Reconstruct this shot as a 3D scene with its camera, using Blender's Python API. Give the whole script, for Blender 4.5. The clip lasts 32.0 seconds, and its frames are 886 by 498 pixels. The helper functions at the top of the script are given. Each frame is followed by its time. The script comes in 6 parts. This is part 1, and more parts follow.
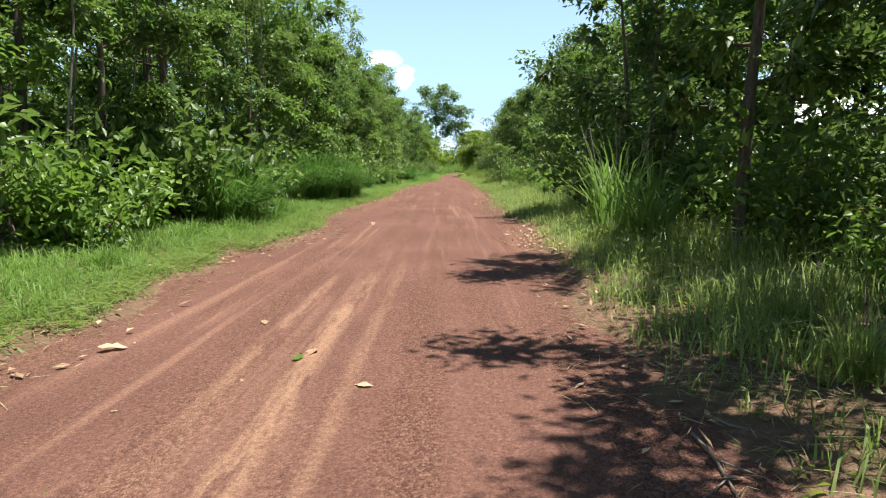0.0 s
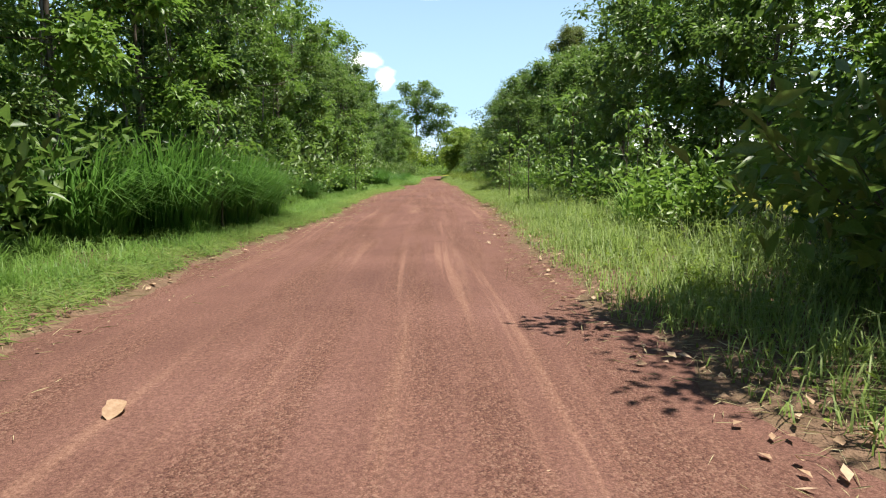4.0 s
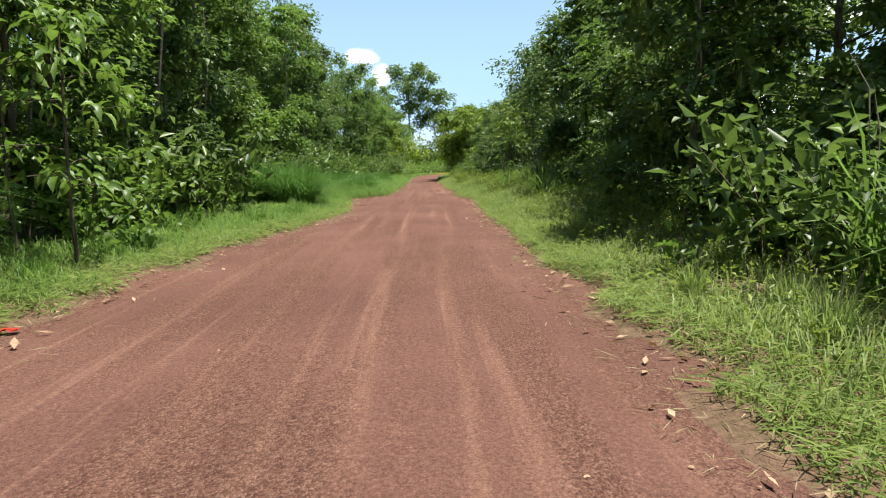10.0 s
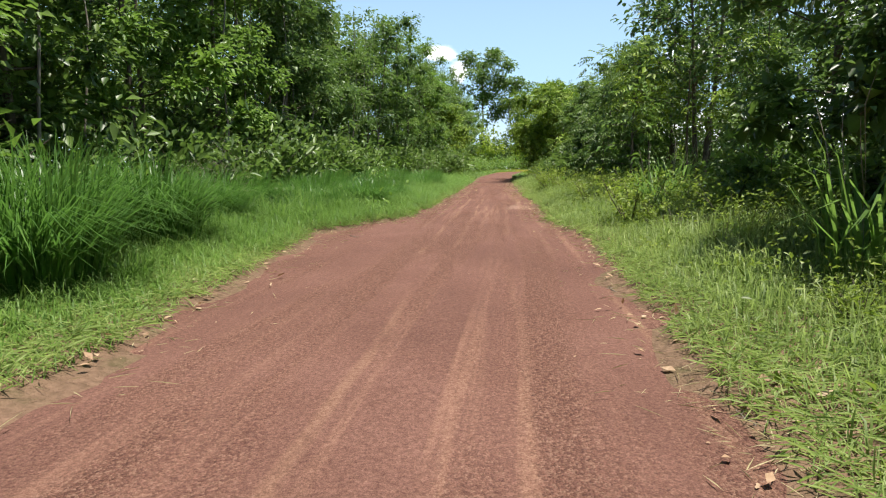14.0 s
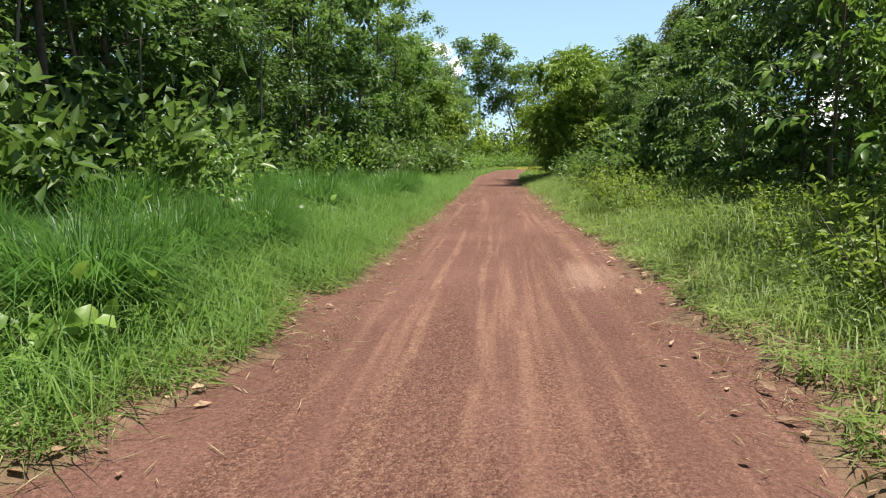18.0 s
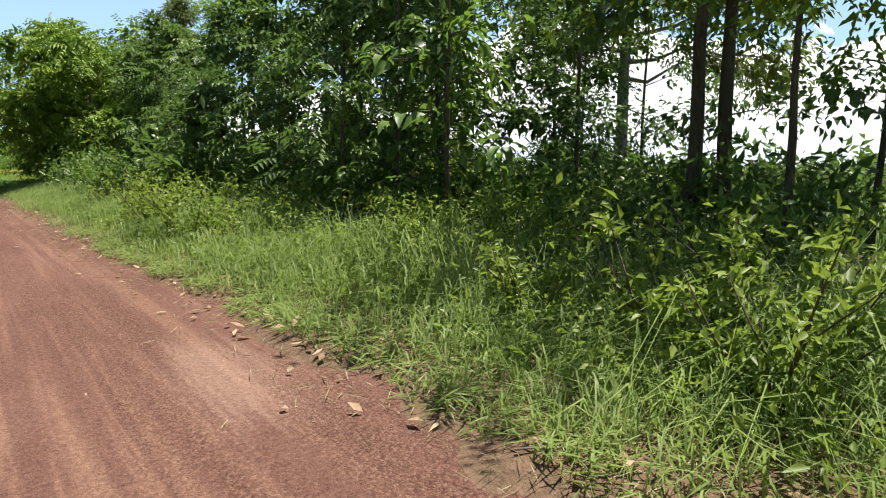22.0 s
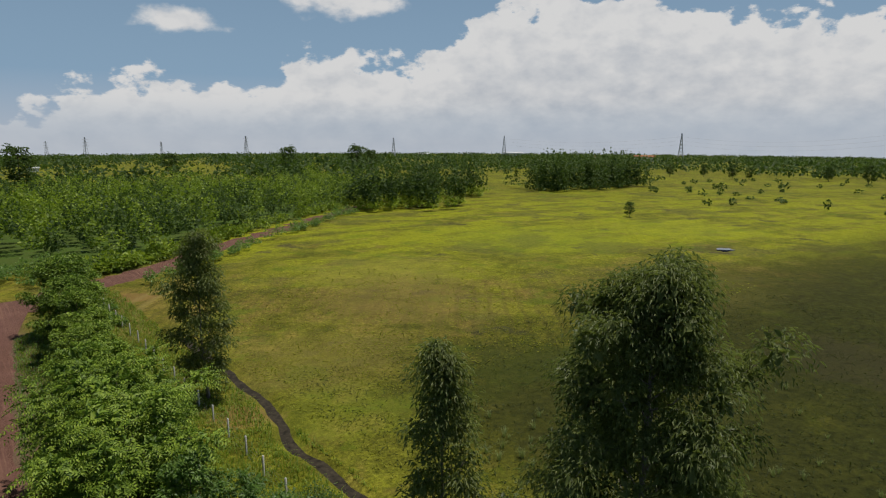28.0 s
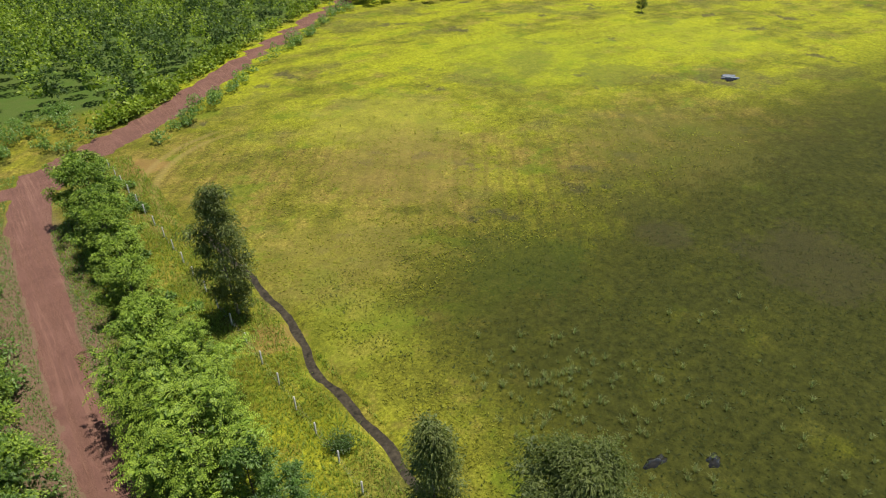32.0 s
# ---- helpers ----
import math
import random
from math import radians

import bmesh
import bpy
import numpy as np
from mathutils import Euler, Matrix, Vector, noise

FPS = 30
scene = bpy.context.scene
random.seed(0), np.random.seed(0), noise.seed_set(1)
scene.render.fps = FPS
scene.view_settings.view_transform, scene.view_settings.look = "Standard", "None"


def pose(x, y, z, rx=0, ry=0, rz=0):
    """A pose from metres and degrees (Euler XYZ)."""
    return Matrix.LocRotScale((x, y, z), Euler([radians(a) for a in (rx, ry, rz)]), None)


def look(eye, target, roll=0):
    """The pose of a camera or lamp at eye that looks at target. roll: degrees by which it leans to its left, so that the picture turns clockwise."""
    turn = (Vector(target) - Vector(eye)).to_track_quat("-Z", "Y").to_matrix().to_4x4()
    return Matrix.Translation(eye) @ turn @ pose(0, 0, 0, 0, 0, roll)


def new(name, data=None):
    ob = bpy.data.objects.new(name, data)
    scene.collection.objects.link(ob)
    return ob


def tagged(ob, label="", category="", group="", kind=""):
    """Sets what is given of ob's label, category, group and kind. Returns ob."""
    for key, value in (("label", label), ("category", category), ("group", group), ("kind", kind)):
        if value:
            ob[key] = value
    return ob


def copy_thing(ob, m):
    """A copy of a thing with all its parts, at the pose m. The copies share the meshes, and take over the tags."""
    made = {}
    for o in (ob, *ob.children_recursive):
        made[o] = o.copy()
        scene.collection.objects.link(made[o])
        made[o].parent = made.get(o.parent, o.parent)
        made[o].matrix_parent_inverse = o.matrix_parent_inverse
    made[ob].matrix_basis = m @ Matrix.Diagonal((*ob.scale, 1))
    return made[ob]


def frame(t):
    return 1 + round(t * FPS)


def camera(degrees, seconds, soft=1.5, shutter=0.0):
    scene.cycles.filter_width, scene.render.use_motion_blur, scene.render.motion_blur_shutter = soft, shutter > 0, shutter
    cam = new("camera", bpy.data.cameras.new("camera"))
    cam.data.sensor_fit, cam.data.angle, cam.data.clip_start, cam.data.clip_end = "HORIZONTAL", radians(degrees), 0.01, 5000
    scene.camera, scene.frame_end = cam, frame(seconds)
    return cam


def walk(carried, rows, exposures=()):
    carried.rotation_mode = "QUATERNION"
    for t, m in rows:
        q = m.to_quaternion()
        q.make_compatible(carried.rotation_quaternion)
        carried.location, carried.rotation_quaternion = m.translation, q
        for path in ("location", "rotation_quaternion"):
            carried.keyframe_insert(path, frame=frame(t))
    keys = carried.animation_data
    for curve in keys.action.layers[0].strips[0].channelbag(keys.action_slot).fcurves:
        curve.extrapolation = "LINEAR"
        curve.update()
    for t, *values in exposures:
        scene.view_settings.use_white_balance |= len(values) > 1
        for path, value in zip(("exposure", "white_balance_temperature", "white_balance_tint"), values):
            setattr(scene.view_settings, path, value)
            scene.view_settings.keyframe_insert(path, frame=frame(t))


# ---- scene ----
cam = camera(69.61, 32.0, soft=1.15)
PATH = [
    (0.0, look((0.000, 0.000, 1.307), (-0.209, 19.841, -1.203), -0.21)),
    (0.5, look((-0.005, 1.067, 1.308), (-0.239, 20.906, -1.212), -0.15)),
    (1.0, look((-0.022, 2.117, 1.304), (-0.244, 21.955, -1.224), -0.05)),
    (1.5, look((-0.053, 3.232, 1.299), (-0.227, 23.071, -1.226), 0.06)),
    (2.0, look((-0.063, 4.540, 1.301), (-0.213, 24.381, -1.209), 0.11)),
    (2.5, look((-0.065, 6.069, 1.293), (-0.201, 25.912, -1.200), 0.08)),
    (3.0, look((-0.067, 7.776, 1.290), (-0.128, 27.621, -1.190), 0.05)),
    (3.5, look((-0.089, 9.636, 1.300), (0.030, 29.483, -1.165), 0.04)),
    (4.0, look((-0.101, 11.580, 1.302), (0.287, 31.425, -1.155), 0.02)),
    (4.5, look((-0.107, 13.602, 1.301), (0.586, 33.439, -1.155), 0.01)),
    (5.0, look((-0.108, 15.697, 1.298), (0.870, 35.521, -1.164), 0.03)),
    (5.5, look((-0.107, 17.860, 1.294), (1.083, 37.671, -1.181), 0.06)),
    (6.0, look((-0.105, 20.086, 1.292), (1.167, 39.889, -1.204), 0.08)),
    (6.5, look((-0.102, 22.284, 1.287), (1.178, 42.086, -1.207), 0.06)),
    (7.0, look((-0.083, 24.423, 1.284), (1.183, 44.230, -1.182), 0.03)),
    (7.5, look((-0.009, 26.586, 1.292), (1.190, 46.396, -1.183), -0.02)),
    (8.0, look((0.064, 28.707, 1.301), (1.233, 48.515, -1.207), -0.02)),
    (8.5, look((0.133, 30.851, 1.310), (1.261, 50.656, -1.238), 0.01)),
    (9.0, look((0.211, 32.994, 1.311), (1.328, 52.796, -1.264), -0.01)),
    (9.5, look((0.312, 35.175, 1.299), (1.309, 54.984, -1.277), -0.08)),
    (10.0, look((0.333, 37.284, 1.304), (0.809, 57.115, -1.248), -0.19)),
    (10.5, look((0.453, 39.269, 1.297), (0.539, 59.102, -1.278), -0.23)),
    (11.0, look((0.583, 41.220, 1.298), (0.547, 61.052, -1.293), -0.17)),
    (11.5, look((0.604, 43.140, 1.297), (0.537, 62.973, -1.289), -0.05)),
    (12.0, look((0.643, 44.935, 1.297), (0.524, 64.768, -1.283), 0.09)),
    (12.5, look((0.612, 46.637, 1.304), (-0.397, 66.444, -1.281), 0.23)),
    (13.0, look((0.656, 48.305, 1.313), (-0.976, 68.066, -1.308), 0.23)),
    (13.5, look((0.720, 49.853, 1.305), (-1.143, 69.589, -1.351), 0.14)),
    (14.0, look((0.712, 51.369, 1.300), (-1.141, 71.104, -1.368), 0.00)),
    (14.5, look((0.671, 52.895, 1.297), (-1.170, 72.629, -1.379), -0.03)),
    (15.0, look((0.620, 54.420, 1.298), (-1.200, 74.156, -1.380), -0.02)),
    (15.5, look((0.560, 55.940, 1.298), (-1.234, 75.678, -1.379), -0.00)),
    (16.0, look((0.491, 57.449, 1.295), (-1.277, 77.190, -1.384), 0.01)),
    (16.5, look((0.412, 58.944, 1.291), (-1.333, 78.685, -1.400), 0.01)),
    (17.0, look((0.322, 60.418, 1.289), (-1.406, 80.158, -1.426), -0.03)),
    (17.5, look((0.234, 61.835, 1.291), (-1.510, 81.568, -1.455), -0.05)),
    (18.0, look((0.128, 63.231, 1.283), (-1.591, 82.964, -1.483), -0.05)),
    (18.5, look((-0.035, 64.584, 1.280), (-1.630, 84.327, -1.491), -0.01)),
    (19.0, look((-0.119, 65.882, 1.291), (-0.696, 85.686, -1.443), -0.02)),
    (19.5, look((-0.176, 66.517, 1.266), (0.093, 86.330, -1.450), -0.02)),
    (20.0, look((-0.160, 66.675, 1.260), (2.730, 86.278, -1.462), -0.01)),
    (20.5, look((-0.136, 66.667, 1.266), (5.707, 85.600, -1.447), -0.01)),
    (21.0, look((-0.130, 66.604, 1.280), (8.838, 84.276, -1.417), 0.03)),
    (21.5, look((-0.121, 66.549, 1.300), (11.539, 82.571, -1.409), 0.05)),
    (22.0, look((-0.127, 66.512, 1.318), (11.982, 82.194, -1.409), 0.03)),
    (22.5, look((-0.132, 66.498, 1.333), (11.971, 82.185, -1.396), -0.02)),
    (23.0, look((-0.133, 66.499, 1.425), (11.971, 82.184, -1.308), -0.02)),
    (23.5, look((-0.087, 66.546, 2.152), (12.003, 82.210, -0.761), -0.01)),
    (24.0, look((0.001, 67.169, 3.665), (12.107, 82.820, 0.756), 0.00)),
    (24.5, look((0.047, 67.798, 5.572), (12.179, 83.415, 2.579), 0.03)),
    (25.0, look((-0.085, 67.869, 7.522), (12.084, 83.439, 4.438), 0.06)),
    (25.5, look((-0.119, 67.864, 9.372), (12.055, 83.417, 6.223), -0.01)),
    (26.0, look((-0.099, 67.890, 11.180), (12.065, 83.448, 8.017), -0.08)),
    (26.5, look((-0.088, 68.008, 12.988), (12.075, 83.565, 9.821), -0.11)),
    (27.0, look((-0.114, 67.991, 14.804), (12.052, 83.552, 11.663), -0.06)),
    (27.5, look((-0.159, 67.903, 16.627), (12.001, 83.453, 13.412), 0.03)),
    (28.0, look((-0.205, 67.808, 18.457), (11.928, 83.312, 14.937), 0.16)),
    (28.5, look((-0.234, 67.768, 20.296), (11.827, 83.163, 16.112), 0.34)),
    (29.0, look((-0.229, 67.848, 22.143), (11.674, 83.012, 16.818), 0.38)),
    (29.5, look((-0.163, 67.915, 23.968), (11.521, 82.806, 17.505), 0.32)),
    (30.0, look((0.032, 67.957, 25.782), (11.417, 82.505, 18.118), 0.23)),
    (30.5, look((0.207, 68.014, 27.551), (11.254, 82.162, 18.730), 0.05)),
    (31.0, look((0.453, 68.109, 29.334), (11.103, 81.806, 19.385), -0.14)),
    (31.5, look((0.778, 68.333, 31.177), (11.079, 81.635, 20.364), -0.33)),
    (32.0, look((1.188, 68.493, 33.078), (11.418, 81.793, 22.194), -0.41)),
]
walk(cam, PATH, exposures=[(0.0, 0.95), (3.0, 0.87), (6.5, 0.8), (10.0, 0.75), (23.2, 0.75), (24.0, 1.25), (24.5, 1.0), (25.0, 0.36), (25.5, 0.0), (26.0, -0.13), (27.2, -0.5), (29.0, -0.75), (30.0, -0.04), (31.0, 0.17), (32.0, 0.2)])

# ---- sky, sun ----
SUN_AZ, SUN_EL = 88.0, 76.0          # degrees from +y towards +x, and above the horizon
sun_dir = Vector((math.sin(radians(SUN_AZ)) * math.cos(radians(SUN_EL)),
                  math.cos(radians(SUN_AZ)) * math.cos(radians(SUN_EL)), math.sin(radians(SUN_EL))))
sun = new("sun", bpy.data.lights.new("sun", "SUN"))
sun.data.energy, sun.data.angle, sun.data.color = 5.0, radians(0.53), (1.0, 0.95, 0.87)
sun.matrix_world = look(sun_dir * 100, (0, 0, 0))


def build_world():
    w = bpy.data.worlds.new("sky")
    scene.world = w
    w.use_nodes = True
    nt = w.node_tree
    nt.nodes.clear()
    N, Lk = nt.nodes.new, nt.links.new
    out, bg = N("ShaderNodeOutputWorld"), N("ShaderNodeBackground")
    sky = N("ShaderNodeTexSky")
    sky.sky_type, sky.sun_disc = "NISHITA", False
    sky.sun_elevation, sky.sun_rotation = radians(SUN_EL), radians(SUN_AZ)
    sky.air_density, sky.dust_density, sky.ozone_density = 1.0, 0.3, 2.0
    tc = N("ShaderNodeTexCoord")
    sep = N("ShaderNodeSeparateXYZ")
    Lk(tc.outputs["Generated"], sep.inputs[0])

    def m(op, p, q=0.0):
        n = N("ShaderNodeMath")
        n.operation = op
        for sock, v in zip(n.inputs, (p, q)):
            if isinstance(v, (int, float)):
                sock.default_value = v
            else:
                Lk(v, sock)
        return n.outputs[0]

    def fit(value, p, q, c, d, smooth=True):
        n = N("ShaderNodeMapRange")
        n.interpolation_type = "SMOOTHSTEP" if smooth else "LINEAR"
        for word, v in zip(("From Min", "From Max", "To Min", "To Max"), (p, q, c, d)):
            n.inputs[word].default_value = v
        Lk(value, n.inputs["Value"])
        return n.outputs[0]

    # bearing and height of the line of sight, in degrees
    az = m("MULTIPLY", m("ARCTAN2", sep.outputs["X"], sep.outputs["Y"]), 57.29578)
    el = m("MULTIPLY", m("ARCSINE", sep.outputs["Z"]), 57.29578)
    comb = N("ShaderNodeCombineXYZ")
    Lk(m("MULTIPLY", az, 0.1), comb.inputs["X"])
    Lk(m("MULTIPLY", el, 0.16), comb.inputs["Y"])

    def puff(scale, detail, rough, z):
        mp = N("ShaderNodeMapping")
        mp.inputs["Location"].default_value = (0, 0, z)
        Lk(comb.outputs[0], mp.inputs[0])
        n = N("ShaderNodeTexNoise")
        n.inputs["Scale"].default_value, n.inputs["Detail"].default_value, n.inputs["Roughness"].default_value = scale, detail, rough
        Lk(mp.outputs[0], n.inputs["Vector"])
        return m("SUBTRACT", n.outputs["Fac"], 0.5)

    billow = puff(3.2, 8.0, 0.55, 3.1)
    # a bank of cumulus low over the land, tallest in the north-east
    tops = N("ShaderNodeFloatCurve")
    curve = tops.mapping.curves[0]
    for i, (p, v) in enumerate(CLOUD_TOPS):
        if i < 2:
            curve.points[i].location = (p, v) if i == 0 else (1.0, CLOUD_TOPS[-1][1])
        else:
            curve.points.new(CLOUD_TOPS[i - 1][0], CLOUD_TOPS[i - 1][1])
    tops.mapping.update()
    Lk(fit(az, -180.0, 180.0, 0.0, 1.0, False), tops.inputs["Value"])
    depth = m("ADD", m("SUBTRACT", m("MULTIPLY", tops.outputs[0], 20.0), el), m("MULTIPLY", billow, 9.0))
    # a few clouds that drift alone
    for pa, pe, pw, ph in LONE_CLOUDS:
        u = m("DIVIDE", m("SUBTRACT", az, pa), pw)
        v = m("DIVIDE", m("SUBTRACT", el, pe), ph)
        d = m("SUBTRACT", 1.0, m("SQRT", m("ADD", m("MULTIPLY", u, u), m("MULTIPLY", v, v))))
        depth = m("MAXIMUM", depth, m("MULTIPLY", m("ADD", d, m("MULTIPLY", billow, 2.2)), 1.2))
    mask = N("ShaderNodeMath")
    mask.operation = "MULTIPLY"
    Lk(fit(depth, -0.05, 0.75, 0.0, 1.0), mask.inputs[0])
    Lk(fit(el, -0.5, 3.5, 0.25, 1.0), mask.inputs[1])
    # white tops, grey bases
    tone = N("ShaderNodeMath")
    tone.operation = "ADD"
    Lk(fit(depth, 0.3, 8.0, 1.0, 0.45), tone.inputs[0])
    Lk(m("MULTIPLY", puff(4.5, 6.0, 0.55, 9.4), 1.9), tone.inputs[1])
    tone.use_clamp = True
    cl = N("ShaderNodeMix")
    cl.data_type = "RGBA"
    cl.inputs["A"].default_value, cl.inputs["B"].default_value = (6.0, 6.4, 7.0, 1), (9.0, 9.0, 9.0, 1)
    Lk(tone.outputs[0], cl.inputs["Factor"])
    # thin bright haze at the horizon
    hz = N("ShaderNodeMapRange")
    hz.inputs["From Min"].default_value, hz.inputs["From Max"].default_value = -0.01, 0.085
    hz.inputs["To Min"].default_value, hz.inputs["To Max"].default_value = 0.95, 0.0
    Lk(sep.outputs["Z"], hz.inputs["Value"])
    mh = N("ShaderNodeMix")
    mh.data_type = "RGBA"
    mh.inputs["B"].default_value = (5.6, 6.2, 7.1, 1)
    Lk(hz.outputs[0], mh.inputs["Factor"])
    # humid air pales the lower sky
    pale = N("ShaderNodeMapRange")
    pale.inputs["From Min"].default_value, pale.inputs["From Max"].default_value = 0.05, 0.6
    pale.inputs["To Min"].default_value, pale.inputs["To Max"].default_value = 0.95, 0.0
    Lk(sep.outputs["Z"], pale.inputs["Value"])
    mp2 = N("ShaderNodeMix")
    mp2.data_type = "RGBA"
    mp2.inputs["B"].default_value = (3.2, 4.9, 6.8, 1)
    Lk(pale.outputs[0], mp2.inputs["Factor"])
    deep = N("ShaderNodeMix")
    deep.data_type, deep.blend_type = "RGBA", "MULTIPLY"
    deep.inputs["Factor"].default_value, deep.inputs["B"].default_value = 1.0, (0.6, 0.6, 0.6, 1)
    Lk(sky.outputs[0], deep.inputs["A"])
    Lk(deep.outputs["Result"], mp2.inputs["A"])
    Lk(mp2.outputs["Result"], mh.inputs["A"])
    mx = N("ShaderNodeMix")
    mx.data_type = "RGBA"
    Lk(mask.outputs[0], mx.inputs["Factor"])
    Lk(mh.outputs["Result"], mx.inputs["A"])
    Lk(cl.outputs["Result"], mx.inputs["B"])
    Lk(mx.outputs["Result"], bg.inputs["Color"])
    bg.inputs["Strength"].default_value = 0.115
    Lk(bg.outputs[0], out.inputs[0])


# along the compass (0 south by west to 1), the cloud bank's height in twentieths of a degree; bearing, height, half width and half height of lone clouds
CLOUD_TOPS = [(0.0, 0.22), (0.47, 0.0), (0.505, 0.03), (0.53, 0.21), (0.545, 0.23), (0.56, 0.2), (0.575, 0.36), (0.59, 0.3), (0.612, 0.48), (0.635, 0.58), (0.665, 0.5), (0.7, 0.42), (0.8, 0.3), (1.0, 0.22)]
LONE_CLOUDS = ((16.2, 8.9, 3.4, 1.1), (29.8, 11.0, 5.2, 1.5), (-5.6, 9.6, 1.5, 0.8), (-3.9, 7.8, 1.0, 0.9), (0.2, 14.5, 2.2, 0.3))
build_world()

# ---- materials ----
def material(name, rough=0.8, spec=0.3):
    m = bpy.data.materials.new(name)
    m.use_nodes = True
    b = m.node_tree.nodes["Principled BSDF"]
    b.inputs["Roughness"].default_value = rough
    b.inputs["Specular IOR Level"].default_value = spec
    return m, m.node_tree, b


def node(nt, kind, **inputs):
    n = nt.nodes.new(kind)
    for k, v in inputs.items():
        n.inputs[k.replace("_", " ")].default_value = v
    return n


def noise_tex(nt, vec, scale, detail=4.0, rough=0.55):
    n = node(nt, "ShaderNodeTexNoise", Scale=scale, Detail=detail, Roughness=rough)
    nt.links.new(vec, n.inputs["Vector"])
    return n.outputs["Fac"]


def ramp(nt, fac, stops):
    r = nt.nodes.new("ShaderNodeValToRGB")
    e = r.color_ramp.elements
    while len(e) < len(stops):
        e.new(0.5)
    for el, (p, c) in zip(e, stops):
        el.position, el.color = p, (*c, 1)
    nt.links.new(fac, r.inputs[0])
    return r.outputs[0]


def mix(nt, fac, a, b, mode="MIX"):
    m = nt.nodes.new("ShaderNodeMix")
    m.data_type, m.blend_type = "RGBA", mode
    for sock, v in ((m.inputs["Factor"], fac), (m.inputs["A"], a), (m.inputs["B"], b)):
        if isinstance(v, (int, float)):
            sock.default_value = v
        elif isinstance(v, tuple):
            sock.default_value = (*v, 1)
        else:
            nt.links.new(v, sock)
    return m.outputs["Result"]


def mapped(nt, vec, scale=(1, 1, 1), loc=(0, 0, 0)):
    m = nt.nodes.new("ShaderNodeMapping")
    m.inputs["Scale"].default_value, m.inputs["Location"].default_value = scale, loc
    nt.links.new(vec, m.inputs[0])
    return m.outputs[0]


def span(nt, value, a, b, c=0.0, d=1.0):
    m = node(nt, "ShaderNodeMapRange", From_Min=a, From_Max=b, To_Min=c, To_Max=d)
    m.interpolation_type = "SMOOTHSTEP"
    nt.links.new(value, m.inputs["Value"])
    return m.outputs[0]


def math2(nt, op, a, b):
    m = nt.nodes.new("ShaderNodeMath")
    m.operation = op
    for s, v in zip(m.inputs, (a, b)):
        if isinstance(v, (int, float)):
            s.default_value = v
        else:
            nt.links.new(v, s)
    return m.outputs[0]


def bump(nt, b, height, strength=0.4, dist=0.02, chain=None):
    n = node(nt, "ShaderNodeBump", Strength=strength, Distance=dist)
    nt.links.new(height, n.inputs["Height"])
    if chain:
        nt.links.new(chain, n.inputs["Normal"])
    nt.links.new(n.outputs[0], b.inputs["Normal"])
    return n.outputs[0]


def leaf_material(name, dark, mid, light, rough=0.4, spec=0.45, through_col=None, amount=0.35, cool=0.0):
    """A leaf: gloss and diffuse, and light that shines through it; every leaf has a tone of its own."""
    m, nt, b = material(name, rough, spec)
    if cool:
        dark, mid, light = [(c[0] * (1 - 0.15 * cool), c[1], c[2] * (1 + cool)) for c in (dark, mid, light)]
    geo = nt.nodes.new("ShaderNodeNewGeometry")
    info = nt.nodes.new("ShaderNodeObjectInfo")
    pos = geo.outputs["Position"]
    big = noise_tex(nt, pos, 0.55, 3.0)
    tone = math2(nt, "ADD", math2(nt, "MULTIPLY", geo.outputs["Random Per Island"], 0.55), math2(nt, "MULTIPLY", big, 0.65))
    tone = math2(nt, "ADD", tone, math2(nt, "MULTIPLY", math2(nt, "SUBTRACT", info.outputs["Random"], 0.5), 0.25))
    col = ramp(nt, tone, ((0.25, dark), (0.58, mid), (0.95, light)))
    fine = noise_tex(nt, pos, 45.0, 2.0)
    col = mix(nt, 0.25, col, ramp(nt, fine, ((0.3, tuple(c * 0.6 for c in dark)), (0.75, light))))
    nt.links.new(col, b.inputs["Base Color"])
    tr = nt.nodes.new("ShaderNodeBsdfTranslucent")
    tcol = mix(nt, 0.5, col, through_col or (light[0] * 1.25, light[1] * 1.45, light[2] * (1.0 if cool else 0.8)))
    nt.links.new(tcol, tr.inputs["Color"])
    ms = nt.nodes.new("ShaderNodeMixShader")
    ms.inputs[0].default_value = amount
    nt.links.new(b.outputs[0], ms.inputs[1])
    nt.links.new(tr.outputs[0], ms.inputs[2])
    nt.links.new(ms.outputs[0], nt.nodes["Material Output"].inputs[0])
    return m


def bark_material(name, dark, light, scale=6.0):
    m, nt, b = material(name, 0.9, 0.15)
    pos = nt.nodes.new("ShaderNodeNewGeometry").outputs["Position"]
    v = mapped(nt, pos, (1, 1, 0.25))
    a = noise_tex(nt, v, scale * 4, 6.0, 0.65)
    g = noise_tex(nt, pos, scale * 0.35, 3.0)
    col = mix(nt, span(nt, g, 0.42, 0.62), ramp(nt, a, ((0.3, dark), (0.7, light))), tuple(c * 0.55 for c in light))
    nt.links.new(col, b.inputs["Base Color"])
    bump(nt, b, a, 0.6, 0.015)
    return m


